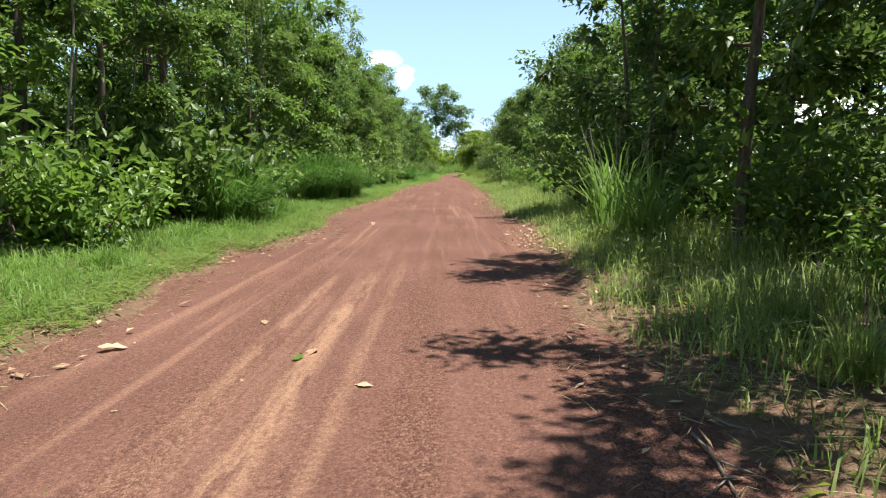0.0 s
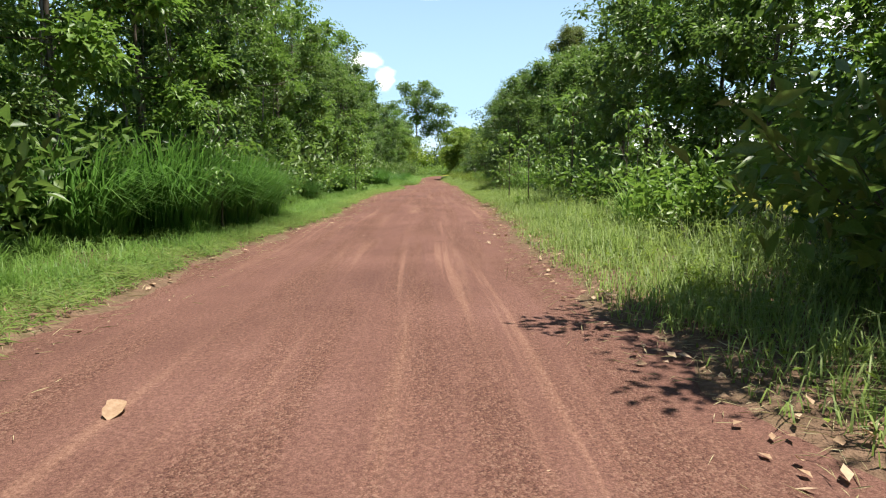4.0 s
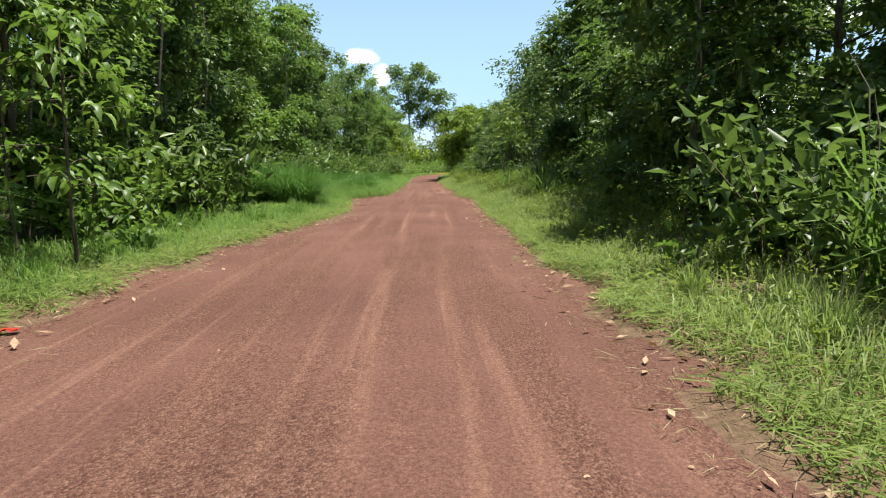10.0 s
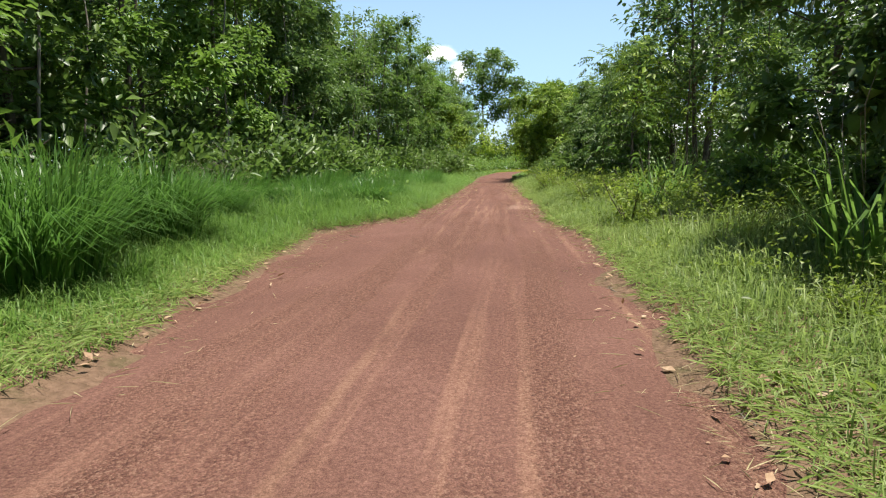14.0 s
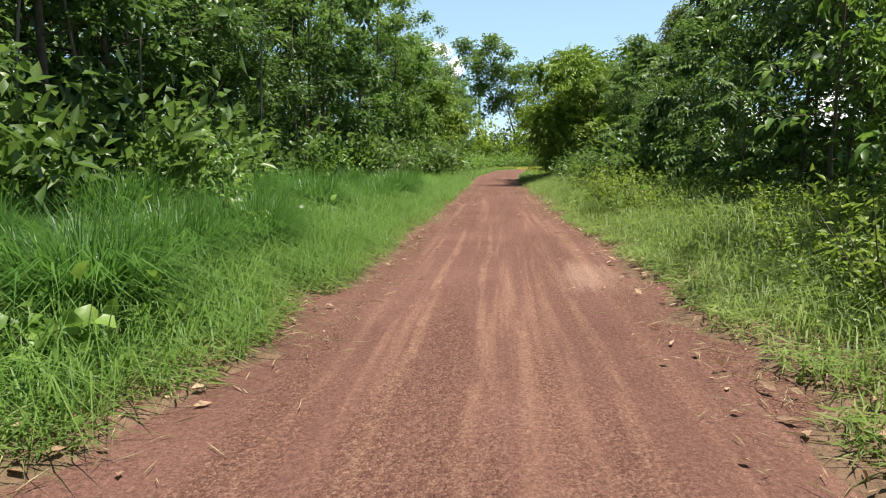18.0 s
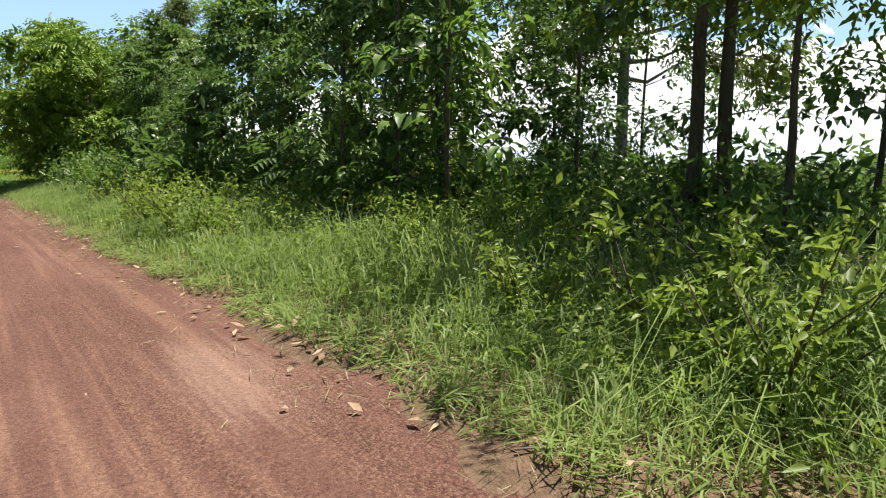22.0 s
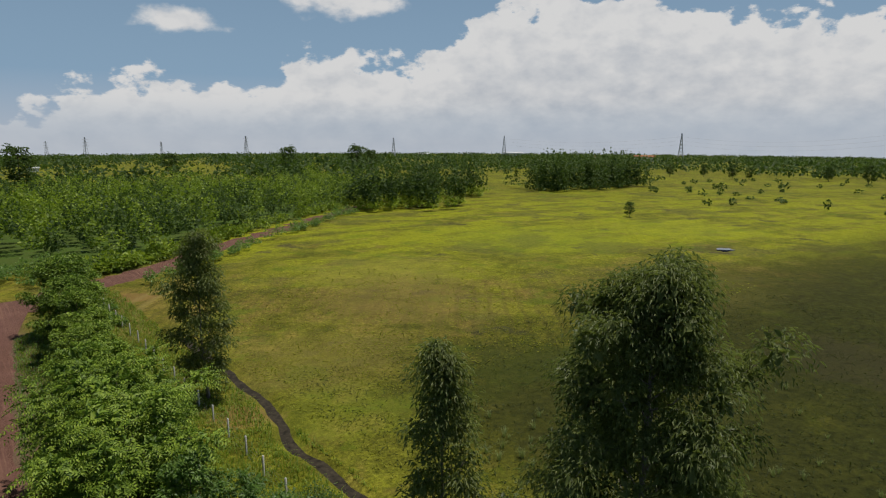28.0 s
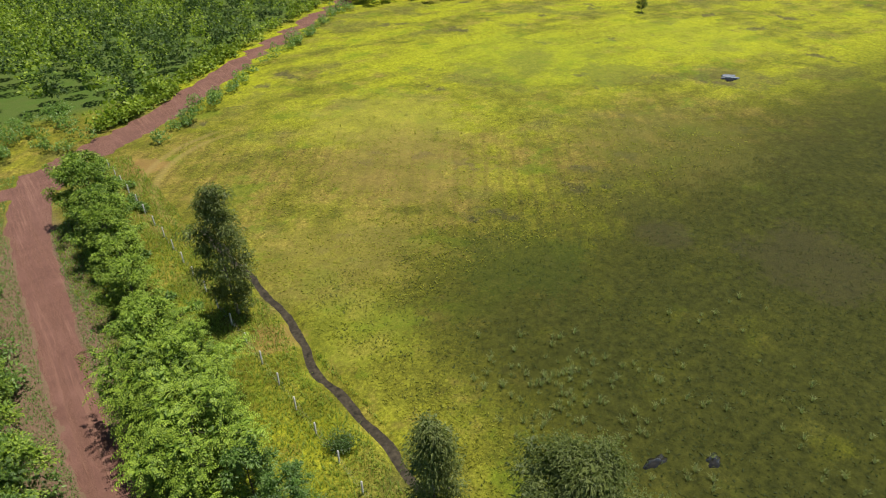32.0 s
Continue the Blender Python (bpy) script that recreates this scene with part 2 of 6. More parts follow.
# across, half width, from, to, strength
WHEEL_LINES = ((-0.95, 0.11, -3, 7.6, 0.75), (-1.38, 0.08, -3, 7.4, 0.55), (-0.62, 0.06, -3, 8.5, 0.4), (-0.35, 0.05, 8, 17, 0.35), (-0.95, 0.14, 9, 13.5, 0.45), (-1.8, 0.06, 6, 15, 0.35),
               (0.3, 0.06, 18, 31, 0.3), (-0.62, 0.2, 30.9, 34.0, 0.6), (0.55, 0.06, 33, 48, 0.35), (-0.1, 0.05, 38, 52, 0.3), (-0.2, 0.05, 50, 57, 0.5), (0.85, 0.05, 50, 58, 0.35), (1.8, 0.05, 50, 57.6, 0.6),
               (-0.47, 0.05, 60, 75, 0.7), (-0.01, 0.045, 61, 77, 0.6), (0.28, 0.04, 62, 70, 0.4), (0.8, 0.05, 63, 74, 0.5), (0.58, 0.035, 66, 72, 0.4), (-0.9, 0.04, 64, 84, 0.35))


def road_material():
    m, nt, b = material("red_laterite", 0.93, 0.12)
    pos = nt.nodes.new("ShaderNodeNewGeometry").outputs["Position"]
    # slow drift of the wheel marks to either side, then streaks drawn out along the way
    warp = noise_tex(nt, mapped(nt, pos, (0.05, 0.035, 0.0)), 1.0, 2.0)
    sep = nt.nodes.new("ShaderNodeSeparateXYZ")
    nt.links.new(pos, sep.inputs[0])
    comb = nt.nodes.new("ShaderNodeCombineXYZ")
    nt.links.new(math2(nt, "ADD", sep.outputs["X"], math2(nt, "MULTIPLY", warp, 1.1)), comb.inputs["X"])
    nt.links.new(sep.outputs["Y"], comb.inputs["Y"])
    streak = noise_tex(nt, mapped(nt, comb.outputs[0], (3.2, 0.07, 1.0)), 1.0, 4.0, 0.6)
    fine_streak = noise_tex(nt, mapped(nt, comb.outputs[0], (13.0, 0.3, 1.0)), 1.0, 3.0, 0.6)
    patch = noise_tex(nt, pos, 0.45, 4.0, 0.6)
    base = ramp(nt, patch, ((0.3, (0.120, 0.060, 0.046)), (0.52, (0.160, 0.081, 0.061)), (0.75, (0.2, 0.105, 0.081))))
    dust = span(nt, math2(nt, "ADD", math2(nt, "MULTIPLY", streak, 0.75), math2(nt, "MULTIPLY", fine_streak, 0.25)), 0.50, 0.62)
    dusty = math2(nt, "MULTIPLY", dust, span(nt, noise_tex(nt, mapped(nt, pos, (0.3, 0.09, 1)), 1.0, 2.0), 0.36, 0.58))
    col = mix(nt, math2(nt, "MULTIPLY", dusty, 0.4), base, (0.37, 0.21, 0.14))
    # pale lines that wheels have pressed, each over its own stretch
    wander = math2(nt, "MULTIPLY", math2(nt, "SUBTRACT", noise_tex(nt, mapped(nt, pos, (0.0, 0.35, 0.0)), 1.0, 3.0), 0.5), 0.22)
    lane = math2(nt, "ADD", sep.outputs["X"], wander)
    broken = noise_tex(nt, mapped(nt, pos, (7.0, 0.9, 1.0)), 1.0, 5.0, 0.7)
    for x0, half, y0, y1, much in WHEEL_LINES:
        off = math2(nt, "ABSOLUTE", math2(nt, "SUBTRACT", lane, x0), 0.0)
        line = math2(nt, "MULTIPLY", span(nt, math2(nt, "ADD", off, math2(nt, "MULTIPLY", broken, half * 1.4)), half * 2.1, half * 1.1), span(nt, broken, 0.36, 0.56))
        line = math2(nt, "MULTIPLY", line, math2(nt, "MULTIPLY", span(nt, sep.outputs["Y"], y0 - 0.6, y0 + 0.8), span(nt, sep.outputs["Y"], y1 + 1.0, y1 - 0.8)))
        col = mix(nt, math2(nt, "MULTIPLY", line, much * (0.95 if y1 < 9 else 0.55)), col, (0.40, 0.24, 0.15))
    # one spread of pale sand washed out at the edge
    blot = nt.nodes.new("ShaderNodeVectorMath")
    blot.operation = "LENGTH"
    nt.links.new(mapped(nt, pos, (1.25, 0.55, 0.0), (-1.45, -38.7, 0.0)), blot.inputs[0])
    sand = span(nt, math2(nt, "ADD", blot.outputs["Value"], math2(nt, "MULTIPLY", fine_streak, 1.1)), 1.25, 0.75)
    col = mix(nt, math2(nt, "MULTIPLY", sand, 0.45), col, (0.44, 0.29, 0.21))
    # nodules of laterite gravel, swept into bands
    vor = node(nt, "ShaderNodeTexVoronoi", Scale=75.0)
    nt.links.new(pos, vor.inputs["Vector"])
    grit = noise_tex(nt, pos, 130.0, 3.0, 0.7)
    band = span(nt, noise_tex(nt, mapped(nt, comb.outputs[0], (1.6, 0.12, 1.0), (3, 0, 0)), 1.0, 3.0), 0.42, 0.6)
    speck = ramp(nt, vor.outputs["Color"], ((0.15, (0.085, 0.038, 0.029)), (0.5, (0.19, 0.09, 0.062)), (0.85, (0.32, 0.19, 0.13))))
    col = mix(nt, math2(nt, "ADD", math2(nt, "MULTIPLY", band, 0.42), 0.14), col, speck)
    col = mix(nt, 0.6, col, ramp(nt, grit, ((0.3, (0.1, 0.1, 0.1)), (0.7, (0.9, 0.9, 0.9)))), "SOFT_LIGHT")
    col = mix(nt, 0.4, col, ramp(nt, noise_tex(nt, pos, 38.0, 3.0, 0.7), ((0.32, (0.1, 0.1, 0.1)), (0.68, (0.9, 0.88, 0.85)))), "SOFT_LIGHT")
    col = mix(nt, 1.0, col, (0.92, 0.92, 0.94), "MULTIPLY")
    nt.links.new(col, b.inputs["Base Color"])
    h = math2(nt, "ADD", math2(nt, "MULTIPLY", math2(nt, "MULTIPLY", vor.outputs["Distance"], -1.0), band), math2(nt, "MULTIPLY", grit, 0.5))
    n1 = bump(nt, b, fine_streak, 0.25, 0.03)
    bump(nt, b, h, 1.0, 0.014, n1)
    return m


# middle, reach, colour and strength of patches in the field: bare soil, dark mud, rank green, pale straw
FIELD_PATCHES = ((15.3, 145.3, 2.6, (0.26, 0.15, 0.085), 0.55), (14.0, 106.8, 2.2, (0.26, 0.16, 0.085), 0.5), (9.5, 150.0, 2.5, (0.26, 0.15, 0.085), 0.5), (37.0, 103.0, 6.0, (0.03, 0.05, 0.01), 0.35),
                 (87.0, 133.0, 7.0, (0.06, 0.052, 0.035), 0.5), (58.0, 86.0, 6.5, (0.045, 0.04, 0.026), 0.5), (51.0, 97.5, 3.0, (0.045, 0.04, 0.026), 0.5), (100.0, 120.0, 6.0, (0.07, 0.06, 0.04), 0.45),
                 (46.0, 139.0, 11.0, (0.25, 0.235, 0.06), 0.4), (40.0, 126.0, 10.0, (0.17, 0.135, 0.05), 0.5), (84.0, 148.0, 18.0, (0.2, 0.25, 0.025), 0.3), (118.0, 140.0, 16.0, (0.26, 0.3, 0.028), 0.3),
                 (24.0, 114.0, 8.0, (0.22, 0.185, 0.055), 0.35), (20.0, 104.0, 5.0, (0.16, 0.2, 0.025), 0.3), (70.0, 112.0, 12.0, (0.1, 0.1, 0.03), 0.45))


def ground_material():
    """Grass, litter and bare earth, by place: the wood's floor, the verges and the wide field."""
    m, nt, b = material("grassland", 0.95, 0.1)
    pos = nt.nodes.new("ShaderNodeNewGeometry").outputs["Position"]
    sep = nt.nodes.new("ShaderNodeSeparateXYZ")
    nt.links.new(pos, sep.inputs[0])
    x, y = sep.outputs["X"], sep.outputs["Y"]
    n_big = noise_tex(nt, pos, 0.03, 5.0, 0.6)
    n_mid = noise_tex(nt, pos, 0.22, 5.0, 0.62)
    n_small = noise_tex(nt, pos, 2.4, 5.0, 0.7)
    n_fine = noise_tex(nt, pos, 14.0, 4.0, 0.7)
    floor_col = ramp(nt, n_small, ((0.3, (0.035, 0.028, 0.016)), (0.5, (0.085, 0.065, 0.036)), (0.72, (0.17, 0.125, 0.075))))
    floor_col = mix(nt, span(nt, n_mid, 0.42, 0.6), floor_col, (0.05, 0.075, 0.02))
    field = ramp(nt, n_mid, ((0.36, (0.095, 0.105, 0.018)), (0.46, (0.135, 0.138, 0.023)), (0.54, (0.175, 0.185, 0.03)), (0.64, (0.235, 0.205, 0.06))))
    lush = ramp(nt, n_small, ((0.3, (0.19, 0.225, 0.014)), (0.7, (0.36, 0.375, 0.03))))
    # bright bands towards the far side, worn brown ground in the middle
    along = math2(nt, "ADD", math2(nt, "MULTIPLY", y, 0.8), math2(nt, "MULTIPLY", x, 0.6))
    along = math2(nt, "ADD", along, math2(nt, "MULTIPLY", math2(nt, "SUBTRACT", n_big, 0.5), 60.0))
    bright = math2(nt, "MULTIPLY", span(nt, along, 128.0, 160.0), span(nt, along, 330.0, 220.0, 0.35, 1.0))
    field = mix(nt, math2(nt, "MULTIPLY", bright, span(nt, noise_tex(nt, mapped(nt, pos, (0.6, 1.5, 1.0), (11, 5, 0)), 0.07, 6.0, 0.65), 0.42, 0.56, 0.08, 0.95)), field, lush)
    worn = math2(nt, "MULTIPLY", span(nt, along, 100.0, 116.0), span(nt, along, 146.0, 128.0))
    field = mix(nt, math2(nt, "MULTIPLY", worn, span(nt, n_mid, 0.4, 0.6, 0.1, 0.75)), field, ramp(nt, n_small, ((0.3, (0.14, 0.105, 0.04)), (0.7, (0.27, 0.2, 0.085)))))
    field = mix(nt, math2(nt, "MULTIPLY", span(nt, n_big, 0.52, 0.62), 0.5), field, lush)
    # faint old furrows
    cross = math2(nt, "SUBTRACT", math2(nt, "MULTIPLY", x, 0.77), math2(nt, "MULTIPLY", y, 0.64))
    furrow = math2(nt, "SINE", math2(nt, "ADD", math2(nt, "MULTIPLY", cross, 3.6), math2(nt, "MULTIPLY", n_mid, 5.0)), 0.0)
    field = mix(nt, math2(nt, "MULTIPLY", span(nt, furrow, 0.1, 0.9), math2(nt, "MULTIPLY", worn, 0.4)), field, (0.11, 0.09, 0.035))
    dull = ramp(nt, n_small, ((0.3, (0.07, 0.075, 0.03)), (0.55, (0.13, 0.125, 0.05)), (0.75, (0.19, 0.17, 0.08))))
    # the field near the belt is darker and greener, with bare dark mud between the reeds
    darkened = math2(nt, "MULTIPLY", span(nt, x, 18.0, 30.0), span(nt, math2(nt, "ADD", y, math2(nt, "MULTIPLY", n_mid, 16.0)), 130.0, 98.0))
    darkened = math2(nt, "MULTIPLY", darkened, span(nt, n_mid, 0.3, 0.55, 0.5, 1.0))
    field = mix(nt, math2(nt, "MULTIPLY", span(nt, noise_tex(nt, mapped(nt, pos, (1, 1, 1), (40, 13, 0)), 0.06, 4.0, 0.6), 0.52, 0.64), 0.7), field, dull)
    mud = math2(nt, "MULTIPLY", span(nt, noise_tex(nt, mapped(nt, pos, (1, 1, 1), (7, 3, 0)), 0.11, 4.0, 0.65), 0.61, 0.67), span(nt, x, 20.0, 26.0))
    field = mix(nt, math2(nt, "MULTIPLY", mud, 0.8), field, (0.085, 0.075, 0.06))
    field = mix(nt, math2(nt, "MULTIPLY", darkened, 0.93), field, ramp(nt, n_small, ((0.3, (0.011, 0.017, 0.004)), (0.5, (0.034, 0.04, 0.009)), (0.75, (0.085, 0.076, 0.02)))))
    field = mix(nt, 0.8, field, ramp(nt, n_fine, ((0.25, (0.08, 0.08, 0.08)), (0.75, (0.92, 0.92, 0.8)))), "SOFT_LIGHT")
    field = mix(nt, 0.3, field, ramp(nt, noise_tex(nt, pos, 0.9, 4.0, 0.7), ((0.34, (0.04, 0.05, 0.04)), (0.66, (0.96, 0.95, 0.82)))), "SOFT_LIGHT")
    field = mix(nt, 0.55, field, ramp(nt, noise_tex(nt, pos, 4.5, 4.0, 0.75), ((0.34, (0.02, 0.03, 0.02)), (0.66, (0.98, 0.96, 0.85)))), "SOFT_LIGHT")
    # irregular patches of rank green and of withered brown
    rank = span(nt, noise_tex(nt, mapped(nt, pos, (1, 1, 1), (91, 17, 0)), 0.13, 6.0, 0.7), 0.55, 0.63)
    field = mix(nt, math2(nt, "MULTIPLY", math2(nt, "MULTIPLY", rank, 0.45), math2(nt, "SUBTRACT", 1.0, math2(nt, "MULTIPLY", darkened, 0.8))), field, (0.1, 0.17, 0.012))
    brown = span(nt, noise_tex(nt, mapped(nt, pos, (1, 1, 1), (23, 71, 0)), 0.16, 6.0, 0.7), 0.57, 0.66)
    dry = math2(nt, "SUBTRACT", 1.0, math2(nt, "MULTIPLY", darkened, 0.85))
    field = mix(nt, math2(nt, "MULTIPLY", math2(nt, "MULTIPLY", brown, 0.42), dry), field, (0.2, 0.145, 0.055))
    # a second, darker mottled tone over that same part of the field
    field = mix(nt, math2(nt, "MULTIPLY", darkened, 0.92), field, ramp(nt, noise_tex(nt, pos, 1.3, 6.0, 0.75), ((0.32, (0.006, 0.010, 0.003)), (0.68, (0.062, 0.066, 0.016)))))
    # tussocky growth: shade between tufts of two sizes, painted as dark gaps
    for size, much in ((1.1, 0.12), (3.2, 0.26)):
        cell = node(nt, "ShaderNodeTexVoronoi", Scale=size)
        nt.links.new(mapped(nt, pos, (1, 1, 0.0)), cell.inputs["Vector"])
        gap = span(nt, math2(nt, "ADD", cell.outputs["Distance"], math2(nt, "MULTIPLY", math2(nt, "SUBTRACT", n_fine, 0.5), 0.8)), 0.25, 0.75)
        field = mix(nt, math2(nt, "MULTIPLY", gap, much), field, (0.035, 0.04, 0.012))
    # bare reddish soil, and the pale track that rounds the field's corner
    ragged = math2(nt, "ADD", math2(nt, "MULTIPLY", math2(nt, "SUBTRACT", noise_tex(nt, pos, 0.3, 8.0, 0.72), 0.5), 2.4), math2(nt, "MULTIPLY", math2(nt, "SUBTRACT", n_small, 0.5), 1.2))
    for bx, by, br, tint, much in FIELD_PATCHES:
        spot = nt.nodes.new("ShaderNodeVectorMath")
        spot.operation = "LENGTH"
        nt.links.new(mapped(nt, pos, (1 / br, 1 / br, 0.0), (-bx / br, -by / br, 0.0)), spot.inputs[0])
        field = mix(nt, math2(nt, "MULTIPLY", span(nt, math2(nt, "ADD", spot.outputs["Value"], ragged), 1.12, 0.72), much), field, tint)
    ring = nt.nodes.new("ShaderNodeVectorMath")
    ring.operation = "LENGTH"
    nt.links.new(mapped(nt, pos, (1, 1, 0.0), (-29.0, -133.0, 0.0)), ring.inputs[0])
    rut = math2(nt, "ABSOLUTE", math2(nt, "SUBTRACT", math2(nt, "ABSOLUTE", math2(nt, "SUBTRACT", ring.outputs["Value"], 16.5), 0.0), 0.9), 0.0)
    corner = math2(nt, "MULTIPLY", span(nt, y, 126.0, 131.0), span(nt, x, 30.0, 22.0))
    field = mix(nt, math2(nt, "MULTIPLY", math2(nt, "MULTIPLY", span(nt, math2(nt, "ADD", rut, math2(nt, "MULTIPLY", n_small, 0.5)), 0.9, 0.4), corner), 0.5), field, (0.24, 0.19, 0.09))
    field = mix(nt, 1.0, field, (1.12, 1.08, 0.74), "MULTIPLY")
    verge = ramp(nt, n_small, ((0.3, (0.085, 0.085, 0.03)), (0.45, (0.155, 0.1, 0.06)), (0.7, (0.2, 0.115, 0.077))))
    verge = mix(nt, 0.5, verge, ramp(nt, n_fine, ((0.3, (0.06, 0.042, 0.026)), (0.7, (0.27, 0.175, 0.12)))))
    near = math2(nt, "MULTIPLY", span(nt, x, -6.5, -4.5), span(nt, x, 5.6, 4.2))
    col = mix(nt, near, floor_col, verge)
    east = math2(nt, "ADD", x, math2(nt, "MULTIPLY", span(nt, y, 76.0, 90.0), 5.5))
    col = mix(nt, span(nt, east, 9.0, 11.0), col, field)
    col = mix(nt, span(nt, y, 132.0, 146.0), col, field)
    grove = math2(nt, "MULTIPLY", span(nt, math2(nt, "SUBTRACT", y, math2(nt, "MULTIPLY", x, 0.87)), 147.0, 152.0), span(nt, y, 166.0, 172.0))
    grove = math2(nt, "MULTIPLY", grove, span(nt, y, 345.0, 300.0))
    col = mix(nt, grove, col, mix(nt, 0.75, floor_col, (0.075, 0.125, 0.018)))
    nt.links.new(col, b.inputs["Base Color"])
    n1 = bump(nt, b, n_small, 0.6, 0.12)
    bump(nt, b, n_fine, 0.8, 0.05, n1)
    return m


def plain_material(name, a, c, scale=8.0, rough=0.8, spec=0.3, metal=0.0):
    m, nt, b = material(name, rough, spec)
    pos = nt.nodes.new("ShaderNodeNewGeometry").outputs["Position"]
    n = noise_tex(nt, pos, scale, 5.0, 0.6)
    nt.links.new(ramp(nt, n, ((0.3, a), (0.7, c))), b.inputs["Base Color"])
    b.inputs["Metallic"].default_value = metal
    bump(nt, b, n, 0.3, 0.01)
    return m


M_ROAD = road_material()
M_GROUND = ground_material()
M_LEAF_WOOD = leaf_material("forest_leaf", (0.026, 0.055, 0.012), (0.085, 0.148, 0.026), (0.22, 0.305, 0.06), 0.4, 0.38, amount=0.33, cool=0.25)
M_LEAF_LIME = leaf_material("lime_leaf", (0.04, 0.085, 0.014), (0.11, 0.2, 0.028), (0.27, 0.385, 0.06), 0.42, 0.38, amount=0.34, cool=0.25)
M_LEAF_CANOPY = leaf_material("sunlit_leaf", (0.045, 0.1, 0.01), (0.17, 0.27, 0.024), (0.36, 0.47, 0.05), 0.48, 0.25, (0.16, 0.3, 0.05), 0.18)
M_LEAF_DARK = leaf_material("dark_leaf", (0.026, 0.055, 0.014), (0.064, 0.118, 0.024), (0.16, 0.235, 0.05), 0.4, 0.38, amount=0.33, cool=0.25)
M_LEAF_EUC = leaf_material("eucalyptus_leaf", (0.06, 0.085, 0.022), (0.13, 0.165, 0.042), (0.26, 0.29, 0.08), 0.48, 0.3, amount=0.34)
M_LEAF_WEED = leaf_material("weed_leaf", (0.07, 0.115, 0.018), (0.18, 0.255, 0.034), (0.37, 0.44, 0.07), 0.45, 0.35, amount=0.36, cool=0.10)
M_GRASS = leaf_material("grass_blade", (0.06, 0.125, 0.02), (0.125, 0.235, 0.038), (0.26, 0.38, 0.085), 0.48, 0.35, amount=0.42, cool=0.12)
M_GRASS_DRY = leaf_material("mixed_grass_blade", (0.07, 0.12, 0.025), (0.17, 0.25, 0.05), (0.38, 0.45, 0.14), 0.52, 0.3, amount=0.4, cool=0.12)
M_TUSSOCK = leaf_material("tussock_blade", (0.035, 0.092, 0.015), (0.078, 0.18, 0.028), (0.16, 0.29, 0.055), 0.42, 0.42, amount=0.38, cool=0.15)
M_REED = leaf_material("reed_blade", (0.11, 0.15, 0.04), (0.23, 0.28, 0.09), (0.43, 0.46, 0.2), 0.5, 0.3, amount=0.4)
M_STRIP = leaf_material("lush_grass_blade", (0.08, 0.14, 0.014), (0.18, 0.25, 0.024), (0.31, 0.38, 0.05), 0.5, 0.25, amount=0.38)
M_DRY_LEAF = leaf_material("dry_leaf", (0.16, 0.085, 0.05), (0.42, 0.27, 0.16), (0.66, 0.5, 0.34), 0.7, 0.2, (0.5, 0.3, 0.12), 0.15)
M_BARK = bark_material("grey_brown_bark", (0.05, 0.04, 0.03), (0.2, 0.165, 0.125))
M_BARK_PALE = bark_material("pale_bark", (0.10, 0.085, 0.07), (0.36, 0.32, 0.27))
M_TWIG = bark_material("dry_twig", (0.16, 0.13, 0.1), (0.38, 0.34, 0.28))
M_POST = plain_material("weathered_concrete", (0.48, 0.46, 0.42), (0.72, 0.7, 0.65), 20.0)
M_POST_WOOD = plain_material("old_post_wood", (0.05, 0.042, 0.035), (0.13, 0.11, 0.09), 12.0)
M_WIRE = plain_material("galvanised_wire", (0.25, 0.25, 0.25), (0.4, 0.4, 0.4), 30.0, 0.5, 0.5, 0.8)
M_SEDGE = leaf_material("dark_sedge", (0.016, 0.03, 0.004), (0.036, 0.056, 0.007), (0.085, 0.1, 0.017), 0.55, 0.2, amount=0.28)
M_FIELD_GRASS = leaf_material("field_grass_blade", (0.12, 0.14, 0.010), (0.215, 0.23, 0.018), (0.35, 0.34, 0.045), 0.6, 0.15, amount=0.4)
M_STRAW = leaf_material("dry_straw", (0.2, 0.16, 0.08), (0.36, 0.3, 0.16), (0.55, 0.48, 0.3), 0.7, 0.2, amount=0.15)
M_MUD = plain_material("wet_mud", (0.014, 0.012, 0.008), (0.07, 0.056, 0.036), 3.0, 0.85, 0.15)
M_STEEL = plain_material("pylon_steel", (0.3, 0.32, 0.35), (0.42, 0.44, 0.47), 1.0, 0.6, 0.4, 0.3)
M_ROOF = plain_material("orange_roof", (0.55, 0.2, 0.1), (0.65, 0.27, 0.14), 0.3)
M_WALL = plain_material("white_render", (0.68, 0.68, 0.66), (0.8, 0.8, 0.78), 0.3)
M_FAR = leaf_material("far_foliage", (0.022, 0.045, 0.011), (0.055, 0.1, 0.02), (0.135, 0.195, 0.04), 0.6, 0.2, amount=0.26)
M_FAR_LIME = leaf_material("plantation_foliage", (0.045, 0.09, 0.009), (0.175, 0.265, 0.022), (0.4, 0.48, 0.05), 0.5, 0.25, amount=0.3)

# ---- mesh helpers ----
RNG = np.random.default_rng(7)


